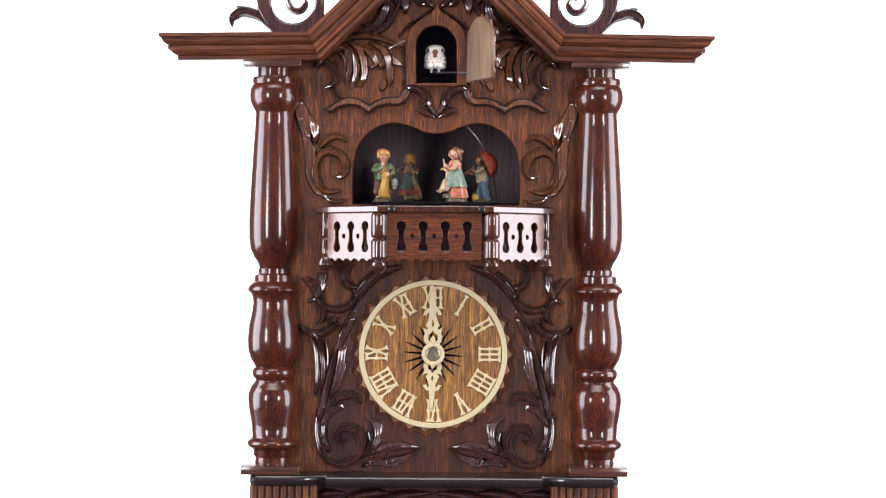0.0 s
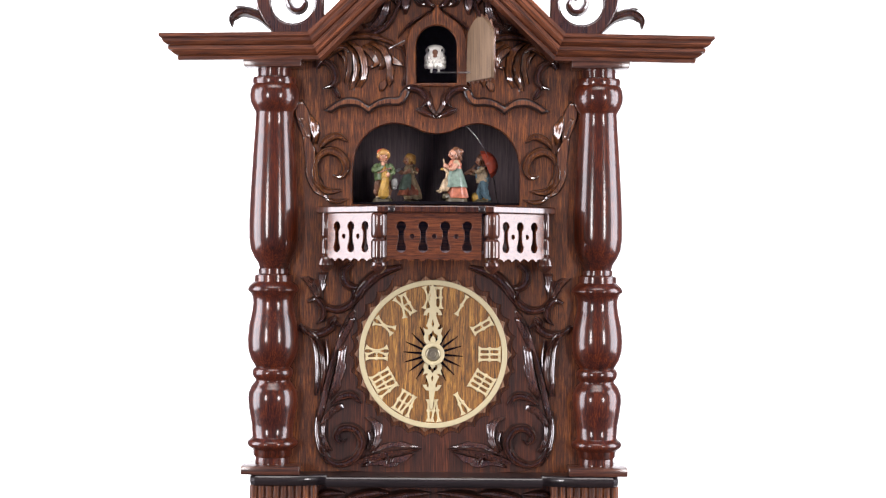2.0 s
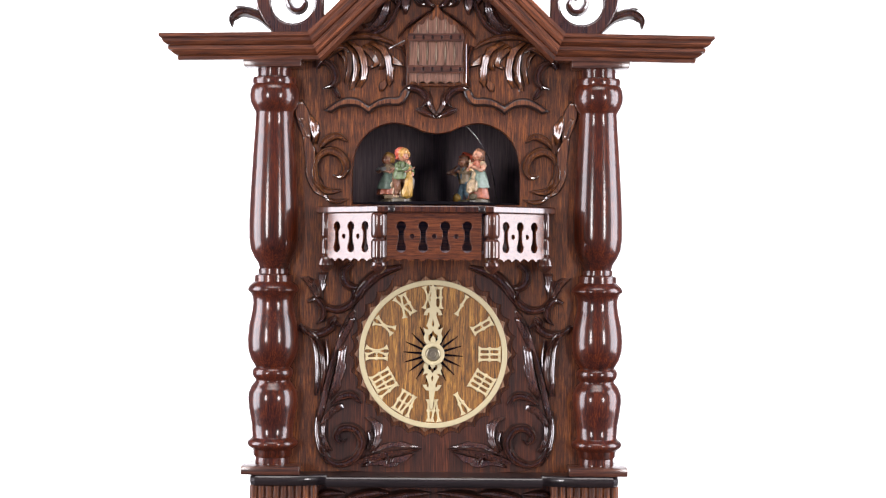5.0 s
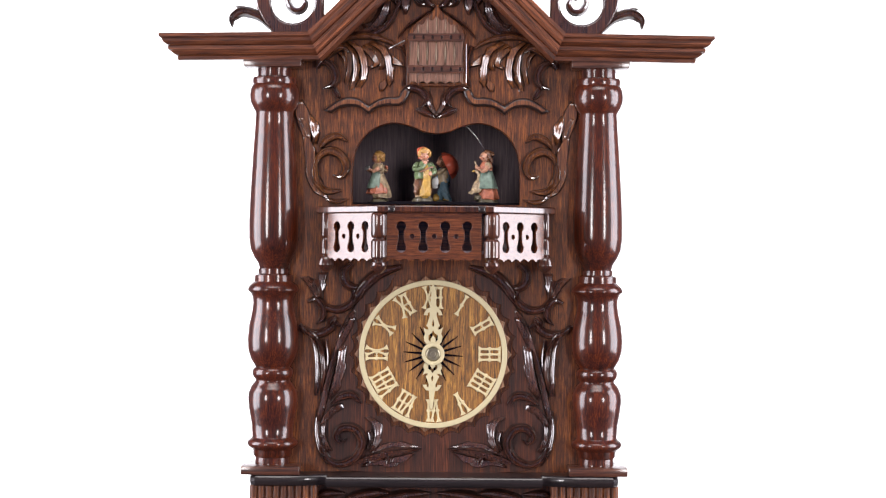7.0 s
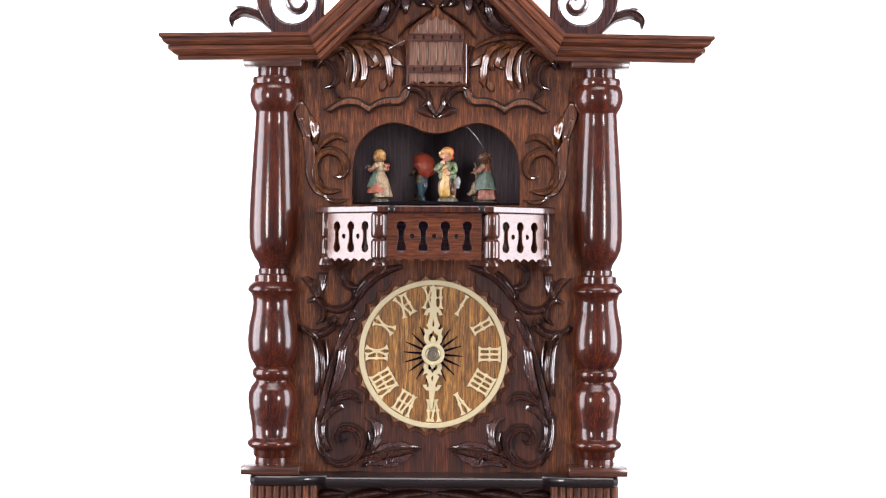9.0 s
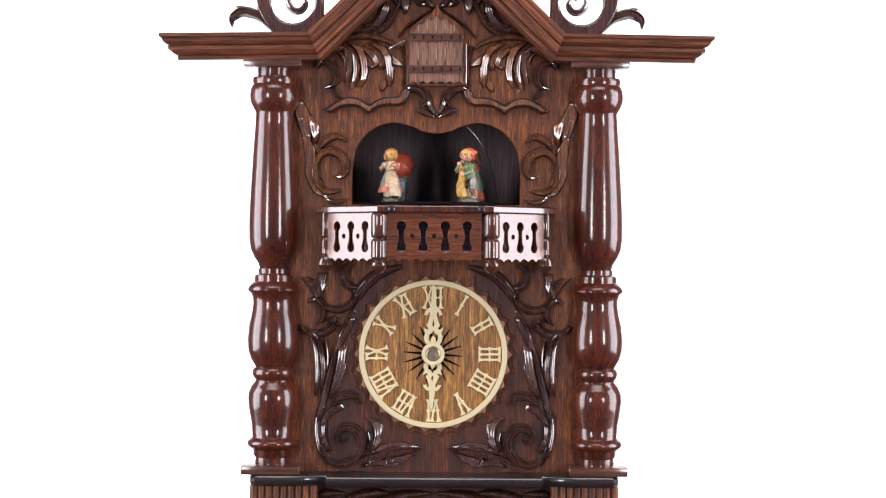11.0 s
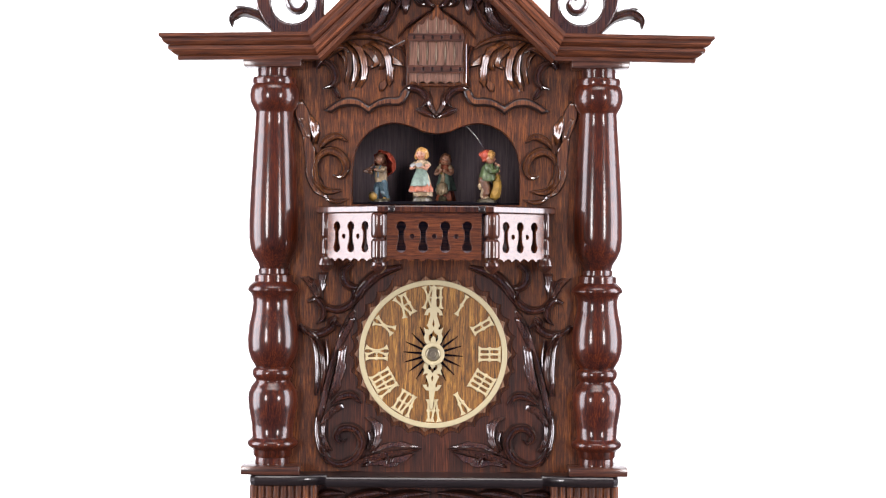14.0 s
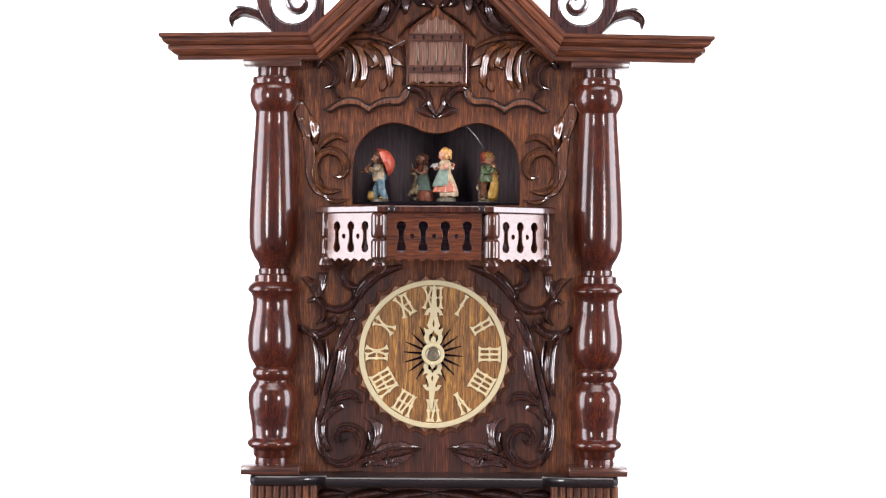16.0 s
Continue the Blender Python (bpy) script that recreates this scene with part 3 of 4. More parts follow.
    carving("dial_leaf", [([(640, 714), (624, 699), (604, 702), (584, 716)], 6, 11), ([(577, 600), (580, 640), (572, 690)], 3, 8, ROUND)], 4, clock, "carved long leaves beside the dial", faces=[
        ([(538, 576), (554, 610), (559, 650), (558, 700)], [(548, 584), (563, 615), (568, 655), (566, 700)], 4, 13),
        ([(549, 582), (564, 615), (569, 655), (567, 692)], [(560, 590), (574, 625), (577, 655), (570, 692)], 13, 4),
        ([(606, 578), (592, 620), (577, 672), (565, 722), (560, 748)], [(616, 578), (601, 620), (587, 672), (575, 722), (568, 748)], 4, 13),
        ([(622, 562), (612, 580), (600, 606)], [(630, 560), (621, 582), (606, 612)], 4, 12),
        ([(601, 614), (597, 642), (591, 672), (581, 703)], [(614, 611), (613, 646), (605, 682), (586, 709)], 3, 17, 3, 0.25)])
    carving("corner_scroll", [
        ([(570, 790), (582, 814), (604, 821), (630, 808), (641, 782), (628, 759), (606, 757), (595, 771), (602, 783), (613, 776)], 6.5, 12),
        ([(648, 806), (660, 812), (690, 806)], 5, 9), ([(682, 804), (688, 815), (684, 826)], 3.5, 8)], 4, clock, "carved scroll in the lower corner of the front", faces=[
        ([(566, 754), (574, 736), (588, 720), (606, 715)], [(574, 756), (584, 741), (596, 730), (609, 724)], 3, 14, 3),
        ([(561, 726), (558, 764), (565, 798), (580, 822)], [(569, 730), (567, 764), (575, 795), (590, 816)], 2, 11),
        ([(569, 748), (569, 776), (578, 800)], [(576, 746), (577, 774), (588, 798)], 11, 4),
        ([(646, 738), (661, 752), (663, 775), (653, 800)], [(656, 737), (676, 750), (675, 778), (662, 805)], 3, 15, 3, 0.28),
        ([(650, 762), (654, 778), (648, 796)], [(658, 760), (663, 778), (654, 800)], 3, 11),
        ([(600, 826), (646, 818), (694, 806), (744, 796)], [(640, 810), (676, 800), (708, 796), (746, 794)], 11, 8),
        ([(648, 808), (672, 796), (700, 790), (738, 792)], [(652, 804), (676, 787), (706, 781), (740, 790)], 5, 9, 3, 0.3),
        ([(640, 826), (668, 822), (690, 826), (706, 822)], [(642, 822), (670, 812), (696, 810), (714, 808)], 5, 8, 2, 0.3),
        ([(690, 818), (710, 818), (724, 812)], [(694, 810), (714, 806), (738, 800)], 6, 8)])
    for sign in (-1, 1):
        edge = [(573, 59), (573, -60), (452, -60), (449, -12), (454, 14), (467, 38), (485, 59)]
        hole = arc(518, 2, 39, 0, 345, 22)
        if sign > 0:
            edge, hole = [twin(p) for p in edge], [twin(p) for p in hole]
        flat("top_scroll", [edge, hole], 44, 28, M_CARVE, clock, "open carved scroll board standing on the cornice", bevel=3.5)
    carving("scroll_curl", [([(514, -60), (509, -20), (510, 4), (519, 18), (533, 19), (541, 7), (535, -4), (526, -1)], 6.5, 14, ROUND)], 30, clock, "carved curl inside the scroll board")
    carving("top_leaf", [([(488, 58), (462, 31), (432, 21), (412, 32), (411, 49)], 7, 13), ([(452, 27), (434, 17), (416, 12)], 5, 10, LEAF)], 28, clock, "carved leaf curling out over the cornice")


carvings()


# ---- balcony ----
def baluster_hole(cx, cy, half):
    """A dumbbell-shaped slot."""
    pts = [(half * 0.55, 11), (half * 0.5, 0), (half * 0.62, -9)]
    right = [(half * math.sin(radians(a)), 18 + half * math.cos(radians(a))) for a in range(0, 125, 20)] + pts + [(half * math.sin(radians(a)), -18 + half * math.cos(radians(a))) for a in range(55, 181, 20)]
    return [(cx + x, cy + y) for x, y in right] + [(cx - x, cy + y) for x, y in reversed(right[1:-1])]


def balcony_panel(length, slots, pitch):
    """Sawn balustrade panel, centred, 86 high with a scalloped lower edge."""
    n = slots * 2
    low = []
    for i in range(n):
        for j in range(6):
            t = (i + j / 6) / n
            low.append((-length / 2 + t * length, -42 + 5 * abs(math.sin(math.pi * (j / 6)))))
    loops = [low + [(length / 2, -42), (length / 2, 44), (-length / 2, 44)]]
    for i in range(slots):
        cx = (i - (slots - 1) / 2) * pitch
        loops.append(baluster_hole(cx, 0, 8.5))
        if i < slots - 1:
            loops.append([(cx + pitch / 2 + 4.2 * math.cos(a * math.pi / 6), 1 + 4.2 * math.sin(a * math.pi / 6)) for a in range(12)])
    return fret(loops, 6, 0.4)


def balcony():
    y_mid = 420
    front, back = 138, 42
    kf = 1 - front / DIST
    half_front, half_back = 100 * kf, 194 * (1 - back / DIST)
    # floor slab with moulded edge
    left = [(-half_back - 18, -20), (-half_back - 18, back - 4), (-half_front - 3, front + 12)]
    plan = left + [(-x, d) for x, d in reversed(left)]
    zt = z_at(363, 160)
    slab = sweep_plan(plan, [(zt, 4), (zt - 0.0008, 1), (zt - 0.0013, 0.5), (zt - 0.0055, 0.5), (zt - 0.006, 2.5), (zt - 0.0068, 4)], "balcony_floor", M_POST)
    zc = z_at(y_mid, front)
    for x in (-74, 78):
        bm = bmesh.new()
        box(bm, ((x - 6) * S, -(front + 14.5) * S, zt - 0.0062), ((x + 6) * S, -(front + 6) * S, zt - 0.0006), bevel=0.0012)
        part("floor_clip", bm, M_SHELF, slab, "small glossy clip on the balcony edge")
    # Added slab, keeps light from below out of the balcony slots.
    inner = [(-half_back + 6, -4), (-half_back + 6, back - 6), (-half_front + 2, front - 8)]
    sweep_plan(inner + [(-x, d) for x, d in reversed(inner)], [(z_at(444, front), 0), (z_at(450, front), 0)], "balcony_light_stop", M_NICHE, slab)
    # Box added behind the panels so that their slots read dark.
    core = [(-half_back + 26, -4), (-half_back + 26, back - 26), (-half_front + 10, front - 28)]
    sweep_plan(core + [(-x, d) for x, d in reversed(core)], [(zt - 0.007, 0), (z_at(446, front), 0)], "slot_backing", M_BLOCK, slab)
    me = balcony_panel(168 * kf, 4, 39 * kf)
    me.transform(Matrix.Translation((-0.001, -(front - 2) * S, zc)) @ UPRIGHT)
    part("balcony_panel", me, M_PANEL, slab, "sawn front balustrade panel")
    for sign in (-1, 1):
        a, b = Vector((sign * half_front, front)), Vector((sign * half_back, back))
        run = (b - a).length
        ang = math.degrees(math.atan2((b - a).y, abs((b - a).x)))
        me = balcony_panel(run - 14, 3, 36)
        mid = (a + b) / 2
        me.transform(Matrix.Translation((mid.x * S, -mid.y * S, zc)) @ pose(0, 0, 0, 0, 0, -sign * ang) @ UPRIGHT)
        part("balcony_panel", me, M_PANEL, slab, "sawn angled balustrade panel")
        for (px, pd), big in ((a, True), (b, False)):
            bm = bmesh.new()
            prof = [(378, 11), (381, 13.5), (386, 14), (417, 14), (421, 12), (423, 9.5), (425, 12), (428, 14), (456, 14), (460, 11), (463, 9), (466, 13), (471, 14.5), (477, 12.5), (482, 8), (485, 4)]
            if not big:
                prof = [(378, 7), (381, 8.5), (417, 8.5), (423, 6), (428, 8.5), (450, 8.5), (454, 6), (457, 11), (463, 14), (470, 14.5), (477, 11), (482, 5)]
            k = 1 - pd / DIST
            lathe(bm, [((441 - y) * k * S, r * k * S) for y, r in prof], (px * S, -pd * S, EYE[2]), 24)
            part("balcony_post", bm, M_POST, slab, "turned balcony post with a drop finial", smooth=30)


balcony()


# ---- dial ----
DIAL = (766.5, 627)


def on_dial(me, d, spin=0.0):
    c = W(*DIAL, d)
    me.transform(Matrix.Translation((c.x, -d * S, c.z)) @ UPRIGHT @ pose(0, 0, 0, 0, 0, spin))
    return me


def ring_loop(r, n=96):
    return [(r * math.cos(2 * math.pi * i / n), r * math.sin(2 * math.pi * i / n)) for i in range(n)]


def bone(bm, p, q, r=2.95, z=0.0):
    """A numeral stroke: a bar with knobs at its ends and middle."""
    p, q = Vector(p), Vector(q)
    t = (q - p).normalized()
    s = Vector((-t.y, t.x))
    n = 12
    rows = []
    for i in range(n + 1):
        u = i / n
        w = r * (0.62 + 1.15 * max(0, 1 - min(u, 1 - u) / 0.13) + 0.7 * max(0, 1 - abs(u - 0.5) / 0.09))
        c = p + (q - p) * u
        rows.append([bm.verts.new(((c + s * f * w).x * S, (c + s * f * w).y * S, (z + h) * S)) for f, h in ((-1, 0), (-1, 2.2), (-0.7, 3), (0.7, 3), (1, 2.2), (1, 0))])
    for a, b in zip(rows, rows[1:]):
        for i in range(6):
            bm.faces.new((a[i], a[(i + 1) % 6], b[(i + 1) % 6], b[i]))
    bm.faces.new(rows[0])
    bm.faces.new(rows[-1])


NUMERALS = ("XII", "I", "II", "III", "IIII", "V", "VI", "VII", "VIII", "IX", "X", "XI")


def numeral(text):
    widths = {"I": 9.5, "V": 15, "X": 16}
    bm = bmesh.new()
    x = -sum(widths[c] for c in text) / 2
    lo, hi = 80, 119
    prev = None
    for c in text:
        w = widths[c]
        if c == "I":
            bone(bm, (x + w / 2, lo), (x + w / 2, hi))
        elif c == "V":
            bone(bm, (x + w * 0.5, lo), (x + 1, hi))
            bone(bm, (x + w * 0.5, lo), (x + w - 1, hi), 2.8, 0.2)
        else:
            bone(bm, (x + 1, lo), (x + w - 1, hi))
            bone(bm, (x + w - 1, lo), (x + 1, hi), 2.8, 0.2)
        if prev is not None:
            for y in (lo + 2, (lo + hi) / 2, hi - 3):
                bone(bm, (x - 4.5, y), (x + 4.5, y), 1.6, -0.2)
        prev = c
        x += w
    return bm


def hand(length):
    """A pierced hand pointing up from its hub, mirrored, with two slots."""
    k = length / 123
    h = [(0, 123), (2.4, 119), (4.8, 88), (5.2, 81), (10, 80.5), (14, 75), (16.5, 68.5), (9.5, 68), (9.2, 72.5), (6.3, 73.5), (6, 67), (10, 54), (12, 50), (9, 47), (8.5, 43), (13, 43.5),
         (17, 47), (15.5, 40), (14, 36), (16.5, 30), (15, 22), (10, 15)]
    hole = [(0, 43), (3.2, 37), (8.5, 33), (8.5, 25), (4.2, 19.5), (4.0, 27), (0, 32)]
    slot = [(0, 62), (2.2, 52), (0, 47)]
    both = [q + [(-x, y) for x, y in reversed(q) if x > 0] for q in (h, hole, slot)]
    return fret([[(x, y * k) for x, y in q] for q in both], 3, 0.35)


def dial():
    n = 30
    scallop = []
    for i in range(n):
        for j in range(5):
            t = j / 5
            r = 130.5 + 8.0 * abs(2 * t - 1) ** 1.6
            a = 2 * math.pi * (i + t) / n
            scallop.append((r * math.cos(a), r * math.sin(a)))
    lobes = []
    for i in range(25):
        for j in range(6):
            a = radians(120 + 12 * (i + j / 6))
            r = 140.5 + 8 * (1 - math.sin(math.pi * j / 6)) ** 1.3
            lobes.append((DIAL[0] + r * math.cos(a), DIAL[1] - r * math.sin(a)))
    # The outline runs down to the plate's foot, which is darkened with it.
    west = [(700, 484), (668, 496), (640, 526), (618, 560), (606, 600), (588, 650), (570, 700), (562, 770), (572, 812), (600, 831), (660, 836), (715, 837), (755, 837)]
    east = [(2 * (771 + (441 - y) * 0.0061) - x, y + (771 - x) * 0.0122) for x, y in reversed(west)]
    rim = [(v.x, v.y) for v in spline([(x, y, 0) for x, y in west], 3)] + [(v.x, v.y) for v in spline([(x, y, 0) for x, y in east], 3)]
    flat("dial_panel", [list(reversed(rim)) + lobes], 5, 7, M_INLAY, clock, "darker wooden panel with a lobed edge round the dial", bevel=0.8)
    part("dial_rim", on_dial(fret([scallop], 9, 1.0), 6), M_DIALEDGE, clock, "scalloped wooden dial rim")
    face_plate = part("dial_face", on_dial(fret([ring_loop(124)], 6, 0.5), 9), M_DIAL, clock, "golden-brown oak dial face")
    part("chapter_ring", on_dial(fret([ring_loop(130.5), ring_loop(121.5)], 5, 1.0), 13), M_CREAM, face_plate, "cream ring round the dial")
    for i, text in enumerate(NUMERALS):
        part("numeral", on_dial(mesh_of(numeral(text)), 12.2, -30 * i), M_NUMERAL, face_plate, "cream Roman numeral " + text)
    for i in range(18):
        spike = [(-2.3, 20), (2.3, 20), (1.6, 38), (0.5, 53), (-0.5, 53), (-1.6, 38)]
        part("sunray", on_dial(fret([spike], 1.2, 0.2), 12.8, 20 * i + 6), M_DARK, face_plate)
    hour = part("hour_hand", hand(98), M_CREAM, face_plate, "pierced cream hour hand")
    hour.matrix_basis = Matrix.Translation(W(*DIAL, 19)) @ UPRIGHT @ pose(0, 0, 0, 0, 0, 178.4)
    minute = part("minute_hand", hand(123), M_CREAM, face_plate, "pierced cream minute hand")
    part("hand_collar", on_dial(fret([ring_loop(20, 48), ring_loop(13, 48)], 4, 1.0), 27), M_CREAM, face_plate)
    bm = bmesh.new()
    lathe(bm, [(8 * S, 3.2 * S), (8 * S, 4.2 * S), (4.5 * S, 4.8 * S), (4.5 * S, 7.5 * S), (7 * S, 8.2 * S), (7 * S, 10.5 * S), (4 * S, 13.5 * S), (0, 13.5 * S)], (0, 0, 0), 40)
    part("hub_nut", on_dial(mesh_of(bm), 23), M_BRASS, face_plate, "round brass hand nut")
    return minute


minute_hand = dial()


# ---- bird door ----
def bird_door():
    """Hinged on its east edge; its space has the hinge at the origin and the leaf to the west."""
    def crown(x):
        return 121 - 0.0135 * (x + 53) ** 2

    def board(x0, x1, inset):
        """One upright board with hollowed ends and waisted sides."""
        n = 8
        w = x1 - x0
        side = [(2.0 * math.sin(math.pi * min(1, max(0, (z - 34) / 40))) + inset, z) for z in range(22, 82, 6)]
        low = [(x0 + inset + (w - 2 * inset) * i / n, 1 + 5 * math.sin(math.pi * i / n)) for i in range(n + 1)]
        high = [(x1 - inset - (w - 2 * inset) * i / n, crown(x1 - w * i / n) - 7 * math.sin(math.pi * i / n)) for i in range(n + 1)]
        return low + [(x1 - g, z) for g, z in side] + high + [(x0 + g, z) for g, z in reversed(side)]

    cuts = [-101 + 16 * i for i in range(7)]
    outline = [(-100, 5)] + [(x, crown(x) - 7) for x in range(-100, -5, 5)] + [(-6, 5)]
    leaf = part("bird_door", fret([outline], 6, 0.4), M_RAW, clock, "small arched door, raw pale wood on its back")
    leaf.data.transform(UPRIGHT)
    c = W(825, 151, 10)
    for x0, x1 in zip(cuts, cuts[1:]):
        me = fret([board(x0, x1, 0.5)], 2.4, 0.4)
        me.transform(Matrix.Translation((0, -4.3 * S, 0)) @ UPRIGHT)
        part("slat", me, M_DOOR, leaf, "dark glossy upright board")
    for x in cuts[1:-1]:
        for lo, hi in ((35, 75), (91, crown(x) - 2)):
            rows = [(1.25 * math.sin(math.pi * i / 10), lo + (hi - lo) * i / 10) for i in range(11)]
            me = fret([[(x + w, z) for w, z in rows[:-1]] + [(x - w, z) for w, z in reversed(rows[1:])]], 3.4, 0.7)
            me.transform(Matrix.Translation((0, -4.6 * S, 0)) @ UPRIGHT)
            part("bead", me, M_BEAD, leaf, "pale lens-shaped bead between boards")
    for z in (20, 76):
        holes = [[(-92 + i * 16.2 + 2.2 * math.cos(a * math.pi / 5), 7 + 4 * math.sin(a * math.pi / 5)) for a in range(10)] for i in range(6)]
        me = fret([[(-103, 0), (-5, 0), (-5, 14), (-103, 14)]] + holes, 4, 0.6)
        me.transform(Matrix.Translation((0, -7.6 * S, z * S)) @ UPRIGHT)
        bar = part("crossbar", me, M_BLOCK, leaf, "dark pierced crossbar")
        # Dark strip put in for the shade inside the piercings.
        me = fret([[(-101, 1.5), (-7, 1.5), (-7, 12.5), (-101, 12.5)]], 0.4, 0.1)
        me.transform(Matrix.Translation((0, -5.95 * S, z * S)) @ UPRIGHT)
        part("piercing_shade", me, M_EDGE, bar, "dark strip that stands for the shade in the piercings")
    bm = bmesh.new()
    lathe(bm, [(0.036, 0.6 * S), (0.002, 0.6 * S)], (0, -6 * S, 0), 10)
    part("hinge_pin", bm, M_STEEL, leaf)
    # the wire that draws the door shut: lies across the opening while the door stands open
    a = math.radians(-OPEN)
    def turn(p):
        return (p[0] * math.cos(a) - p[1] * math.sin(a), p[0] * math.sin(a) + p[1] * math.cos(a), p[2])
    bm = bmesh.new()
    tube(bm, [turn((x * S, y * S, z * S)) for x, y, z in ((10, -16, 17), (11, -20, 20), (4, -20, 20.5), (-30, 20, 24), (-52, 50, 27))], 1.5 * S)
    part("door_wire", bm, M_STEEL, leaf, "bent steel wire")
    return leaf, c


OPEN = 116
door_leaf, door_hinge = bird_door()


def pins():
    bm = bmesh.new()
    tube(bm, [W(688, 86, 14), W(700, 80, 18), W(716, 72, 18)], 0.8 * S)
    part("latch_wire", bm, M_STEEL, clock, "thin steel latch wire")
    bm = bmesh.new()
    tube(bm, [W(p.x, p.y, p.z) for p in spline([(818, 218, -27), (834, 232, -28), (848, 250, -32), (859, 268, -46), (868, 292, -110), (876, 330, -170), (880, 358, -190)], 6)], 0.55 * S)
    part("guy_wire", bm, M_STEEL, clock, "thin bowed wire hanging in the niche")
    bm = bmesh.new()
    lathe(bm, [(0, 122 * S), (-5 * S, 122 * S)], (TABLE.x, TABLE.y, TABLE.z), 64)
    part("turntable", bm, M_DARK, clock, "dark round turntable")


TABLE = W(767, 360, -55)
pins()


# ---- figures ----
def blob(bm, c, r, mi, turn=(0, 0, 0), detail=2):
    res = bmesh.ops.create_icosphere(bm, subdivisions=detail, radius=1.0)
    m = Matrix.Translation([v * S for v in c]) @ Euler([radians(a) for a in turn]).to_matrix().to_4x4() @ Matrix.Diagonal([v * S for v in r] + [1])
    bmesh.ops.transform(bm, matrix=m, verts=res["verts"])
    for f in {f for v in res["verts"] for f in v.link_faces}:
        f.material_index = mi


def limb(bm, pts, r0, r1, mi):
    P = spline(pts, 8)
    n = len(P)
    for i, p in enumerate(P):
        r = r0 + (r1 - r0) * i / (n - 1)
        blob(bm, p, (r, r, r), mi, detail=1)


def skirt(bm, prof, mi, folds=7, lean=0.0, sx=1.0, phase=0.0, back=1.0):
    """prof: (z, r) from top to bottom, in units; soft folds grow towards the hem."""
    n = 28
    rows = []
    top, low = prof[0][0], prof[-1][0]
    for z, r in prof:
        t = (top - z) / (top - low)
        row = []
        for i in range(n):
            a = 2 * math.pi * i / n
            rr = r * (1 + 0.09 * t * math.sin(folds * a + phase)) * (1 if math.sin(a) < 0.15 else back)
            row.append(bm.verts.new((rr * math.cos(a) * sx * S, (rr * math.sin(a) + lean * t) * S, z * S)))
        rows.append(row)
    for p, q in zip(rows, rows[1:]):
        for i in range(n):
            bm.faces.new((p[i], p[(i + 1) % n], q[(i + 1) % n], q[i])).material_index = mi
    bm.faces.new(rows[0]).material_index = mi
    bm.faces.new(rows[-1]).material_index = mi


def base_stub(bm, mi, r=17):
    skirt(bm, [(8, r * 0.75), (5, r), (0, r * 1.05)], mi, 5)
    for i in range(7):
        a = i * 0.9
        blob(bm, (r * 0.7 * math.cos(a), r * 0.7 * math.sin(a), 5), (4, 4, 3.5), mi, detail=1)


def face(bm, z, y=-1, r=9.5, skin=2, rose=9, dark=10):
    """Carved head looking towards -y: cheeks, nose, mouth and dark eyes."""
    blob(bm, (0, y, z), (r, r, r * 1.08), skin)
    blob(bm, (0, y - r, z - 1), (1.9, 2.4, 1.9), skin, detail=1)
    for sx in (-1, 1):
        blob(bm, (sx * 3.6, y - r * 0.86, z + 2), (1.3, 1.2, 1.6), dark, detail=1)
        blob(bm, (sx * 5, y - r * 0.74, z - 2.6), (2.7, 1.8, 2.2), rose, detail=1)
    blob(bm, (0, y - r * 0.86, z - 5), (2.4, 1.2, 1.1), rose, detail=1)


def curls(bm, z, y, r, mi, n=9):
    """Locks lying round the sides and back of a head."""
    for i in range(n):
        a = radians(-15 + 210 * i / (n - 1))
        blob(bm, (r * math.cos(a), y + r * math.sin(a), z - 3 + 2 * math.sin(5 * a)), (3.4, 3.4, 6), mi, detail=1)


def whittle(bm, lean=0.0, amount=1.0):
    """Knife-cut unevenness and a forward stoop."""
    for v in bm.verts:
        p = v.co / S
        q = noise.noise_vector(p * 0.11) * 1.5 + noise.noise_vector(p * 0.33) * 0.55
        k = amount * min(1.0, p.z / 8)
        v.co += Vector((q.x, q.y - lean * max(0.0, p.z - 10) / 80, q.z)) * S * max(k, 0.0) if p.z > 0 else Vector((0, 0, 0))


